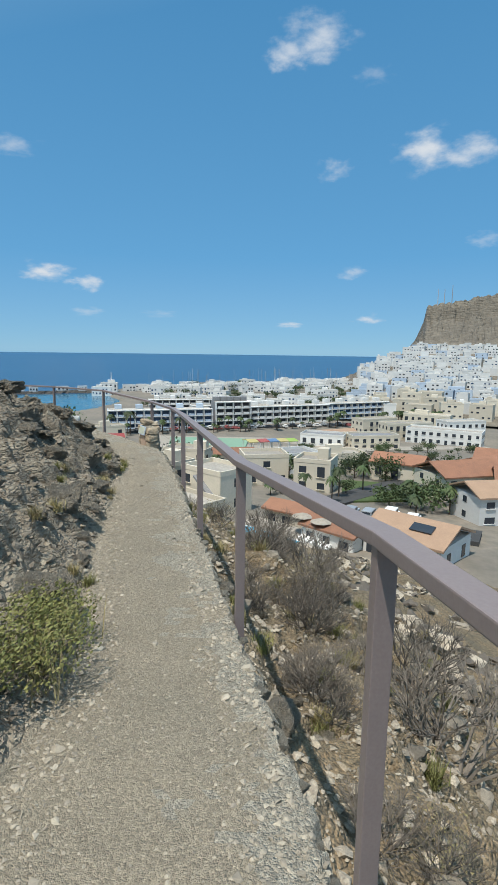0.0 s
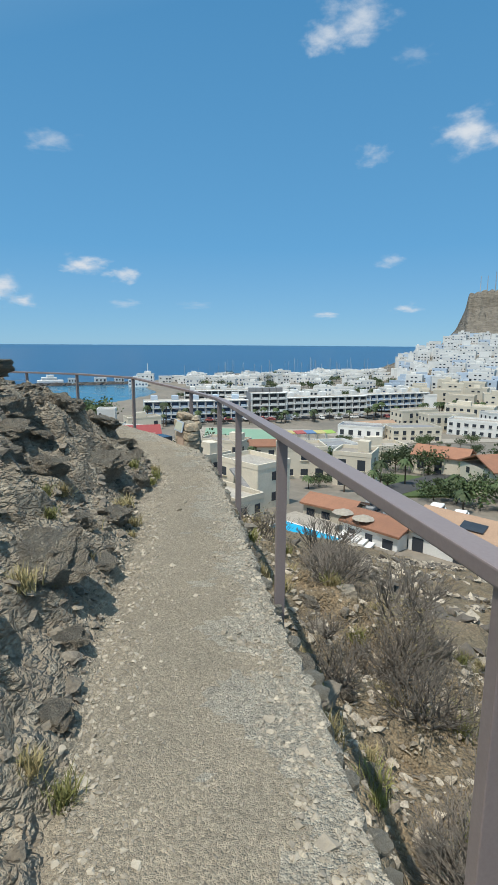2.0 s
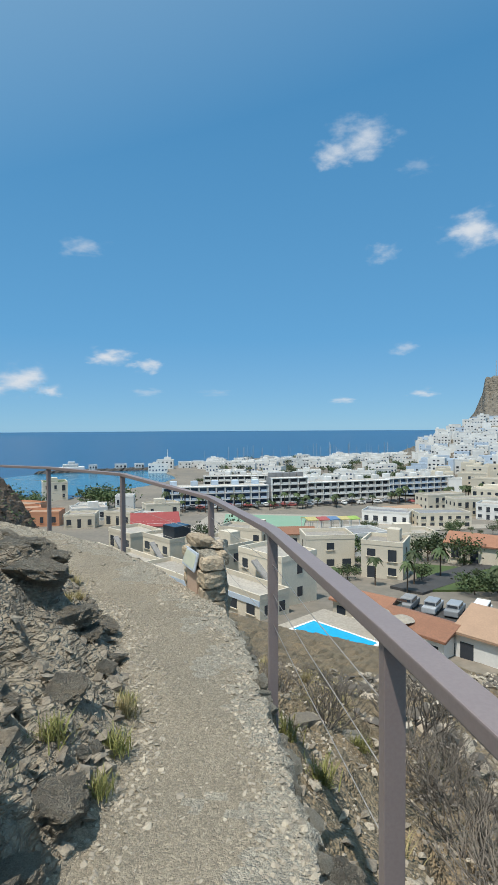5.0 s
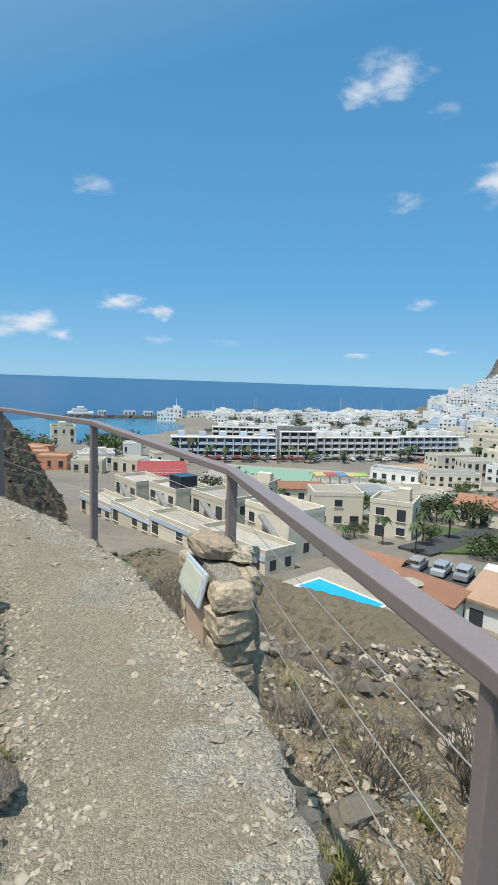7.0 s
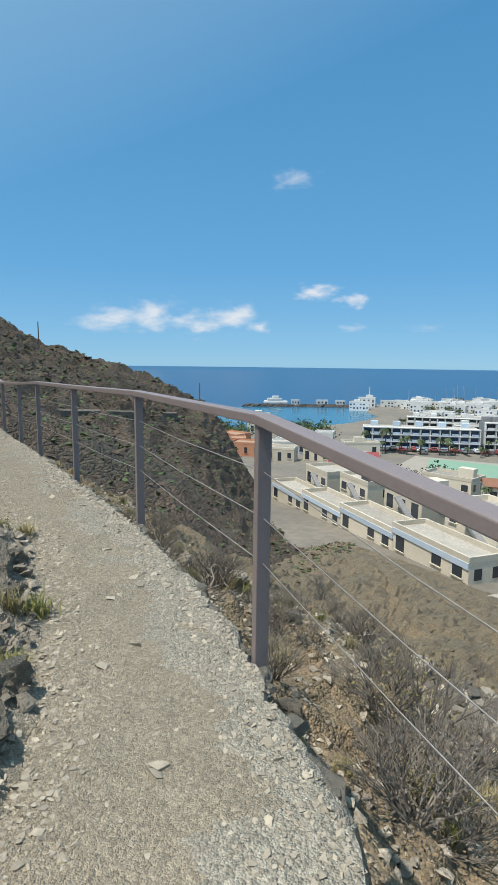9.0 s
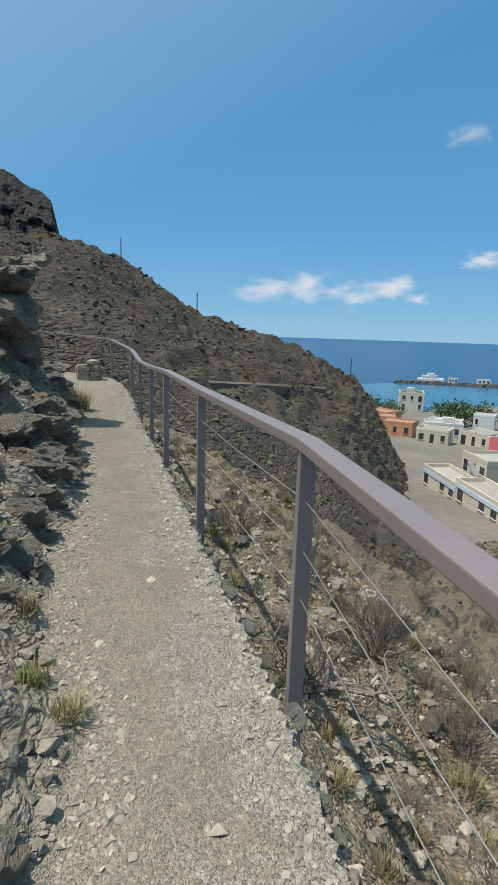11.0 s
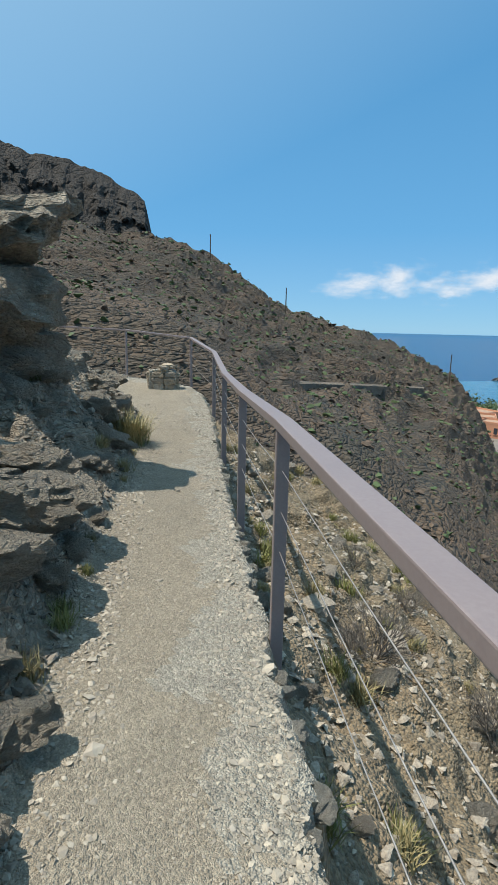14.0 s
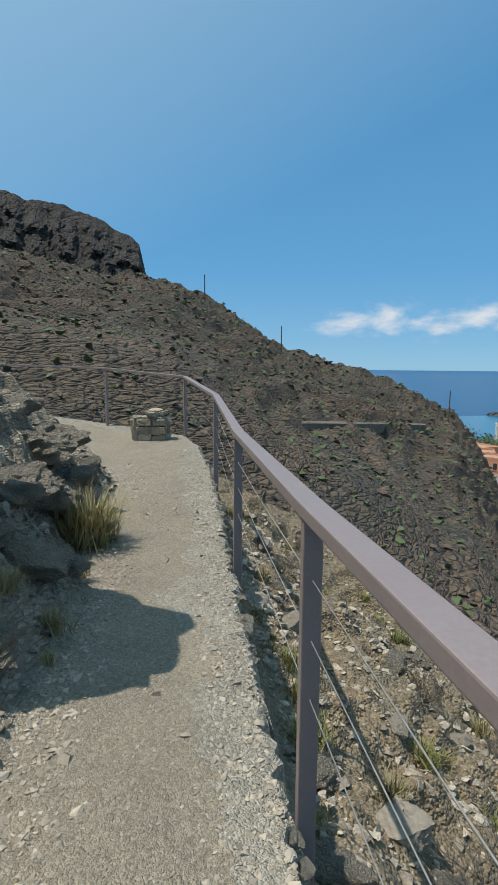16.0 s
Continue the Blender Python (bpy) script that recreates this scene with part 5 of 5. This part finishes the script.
def car(at, paint, van=False):
    L, W, H = (4.6, 1.8, 1.9) if van else (4.2, 1.7, 1.45)
    ob = thing("van" if van else "car", "white van parked among the cars" if van else "small car parked beside the road", "van" if van else "car", "parked vehicles", at=at)
    part("body", box(L, W, H * 0.5, paint, 0.12), ob, "", pose(0, 0, 0.3))
    cab = part("cabin", box(L * (0.8 if van else 0.55), W * 0.9, H * 0.42, paint, 0.14), ob, "", pose(-L * (0.06 if van else 0.03), 0, H * 0.5 + 0.25))
    part("windscreen", box(L * (0.7 if van else 0.5), W * 0.92, H * 0.24, DARKGLASS, 0.02), cab, "", pose(0, 0, H * 0.1))
    part("rear_window", box(L * (0.815 if van else 0.565), W * 0.7, H * 0.22, DARKGLASS, 0.02), cab, "", pose(0, 0, H * 0.11))
    for sx in (-1, 1):
        for sy in (-1, 1):
            vs, fs = tubes([[((0, -0.1, 0), 0.32), ((0, 0.1, 0), 0.32)]], 12)
            part("wheel", mesh("wheel", vs, fs, RUBBER), ob, "", pose(sx * L * 0.31, sy * W * 0.46, 0.32))


for k, (x, y, v, m) in enumerate(((12.2, 76.3, False, GREYROOF), (14.9, 75.1, False, SILVER), (17.3, 74.0, False, SILVER), (20.0, 72.6, True, WHITE), (22.8, 71.4, False, WHITE))):
    car(place(x, y, 62, ground(x, y) + 0.62), m, v)
rnd_cars = random.Random(9)
for k in range(34):
    x = -60 + k * 4.1
    car(place(x, 244 + (x + 60) * 0.30 + rnd_cars.uniform(-1, 1) - (4 if k % 2 else 0), 17 + rnd_cars.choice((0, 90)), ground(x, 250) + 0.5), rnd_cars.choice((WHITE, SILVER, GREYROOF, REDCLOTH, DARKGLASS)))


# ---------------------------------------------------------------- trees
def tree_parts(seed, tall, spread):
    rnd = random.Random(seed)
    lines = [[((0, 0, -0.5), 0.035 * tall), ((0.02 * tall, 0, tall * 0.25), 0.028 * tall), ((0, 0.02 * tall, tall * 0.5), 0.02 * tall)]]
    vs, fs = [], []
    for k in range(7):
        a = k * 0.9 + rnd.uniform(-0.3, 0.3)
        e = Vector((math.cos(a) * spread * 0.6, math.sin(a) * spread * 0.6, tall * rnd.uniform(0.5, 0.85)))
        lines.append([((0, 0, tall * 0.3), 0.016 * tall), (e * 0.5 + Vector((0, 0, tall * 0.15)), 0.011 * tall), (e, 0.006 * tall)])
        for _ in range(95):
            v = Vector((rnd.gauss(0, 1), rnd.gauss(0, 1), rnd.gauss(0, 0.7))) * spread * 0.26
            d = Vector((rnd.gauss(0, 1), rnd.gauss(0, 1), rnd.gauss(0.3, 1))).normalized()
            u = d.orthogonal().normalized() * rnd.uniform(0.05, 0.10) * spread
            w = d.cross(u) * 0.7
            p, b = e + v, len(vs)
            vs += [p - u, p + w, p + u, p - w]
            fs.append((b, b + 1, b + 2, b + 3))
    tv, tf = tubes(lines, 6)
    return mesh("trunk", tv, tf, BARK), mesh("crown", vs, fs, TREE)


def palm_parts(seed, tall):
    rnd = random.Random(seed)
    tv, tf = tubes([[((0, 0, -0.5), 0.22), ((0.1, 0, tall * 0.5), 0.17), ((0, 0.1, tall), 0.15)]], 7)
    vs, fs = [], []
    for k in range(24):
        a, up = k * 2.4, rnd.uniform(-0.2, 1.0)
        prev = None
        for i in range(7):
            t = i / 6
            p = Vector((math.cos(a) * t * 2.3, math.sin(a) * t * 2.3, tall + up * t * 1.6 - 2.2 * t * t))
            s = Vector((-math.sin(a), math.cos(a), -0.3)) * 0.42 * math.sin(math.pi * (0.12 + 0.85 * t))
            b = len(vs)
            vs += [p - s, p, p + s]
            if prev is not None:
                fs += [(prev, prev + 1, b + 1, b), (prev + 1, prev + 2, b + 2, b + 1)]
            prev = b
    return mesh("trunk", tv, tf, BARK), mesh("crown", vs, fs, TREE)


def trees():
    rnd = random.Random(151)
    kinds = [tree_parts(500 + k, 6.0, 3.4 + 0.5 * k) for k in range(4)]
    palms = [palm_parts(520 + k, 5.0 + 1.5 * k) for k in range(3)]

    def tree(x, y, size, palm=False):
        size = size * (0.68 if y < 160 else 1.0)
        t = thing("palm_tree" if palm else "tree", "palm tree with a ragged green crown" if palm else "leafy dark green tree among the houses", "palm" if palm else "tree", "palms" if palm else "trees",
                  at=place(x, y, rnd.uniform(0, 360)) @ Matrix.Diagonal((size, size, size * rnd.uniform(0.8, 1.1), 1)))
        tr, cr = rnd.choice(palms if palm else kinds)
        part("trunk", tr, t)
        part("crown", cr, t)

    for x, y, sz in ((9, 116, 1.2), (24, 118, 1.3), (30, 114, 1.5), (27, 122, 1.2), (19, 112, 0.9), (27, 86, 1.1), (30, 84, 1.2), (24, 88, 0.9), (33, 90, 1.0), (-20, 150, 1.2), (-28, 148, 1.1), (-14, 150, 0.9),
                     (-94, 244, 2.0), (-86, 240, 1.8), (-100, 250, 1.7), (-118, 225, 1.6), (-125, 235, 1.7), (-132, 230, 1.8), (-140, 240, 1.7), (44, 106, 1.1), (48, 122, 1.2), (60, 108, 1.1), (6, 96, 0.7), (18, 96, 0.8)):
        tree(x, y, sz)
    for x, y, sz in ((16, 92, 1.0), (10, 92, 0.9), (14, 87, 0.8), (22, 100, 1.1), (28, 90, 1.2), (26, 80, 1.0), (32, 82, 1.0), (4, 94, 0.8), (-54, 240, 1.5), (-8, 128, 0.9), (36, 110, 1.0), (46, 86, 1.1)):
        tree(x, y, sz, True)
    for k in range(190):
        x = rnd.uniform(-70, 110)
        tree(x, rnd.uniform(330, 600) if k % 3 else 232 + (x + 70) * 0.32 + rnd.uniform(-4, 4), rnd.uniform(0.5, 1.1), k % 3 == 0)
    for k in range(60):
        x, y = rnd.uniform(-5, 80), rnd.uniform(88, 190)
        if y > x * 0.9 + 60 and not (-35 < x < 4 and 150 < y < 225):
            tree(x, y, rnd.uniform(0.25, 0.6))


trees()
for a, h in ((18.7, 22), (19.3, 20), (20.0, 26)):
    r = 815.0
    x, y = math.sin(radians(a)) * r, math.cos(radians(a)) * r
    z = float(headland_z(np.array(a), np.array(r)))
    vs, fs = tubes([[((x, y, z - 4), 0.7), ((x, y, z + h), 0.4)]], 6)
    tagged(new("radio_mast", mesh("mast", vs, fs, SILVER)), "slender radio mast on the headland", "mast", "radio masts")
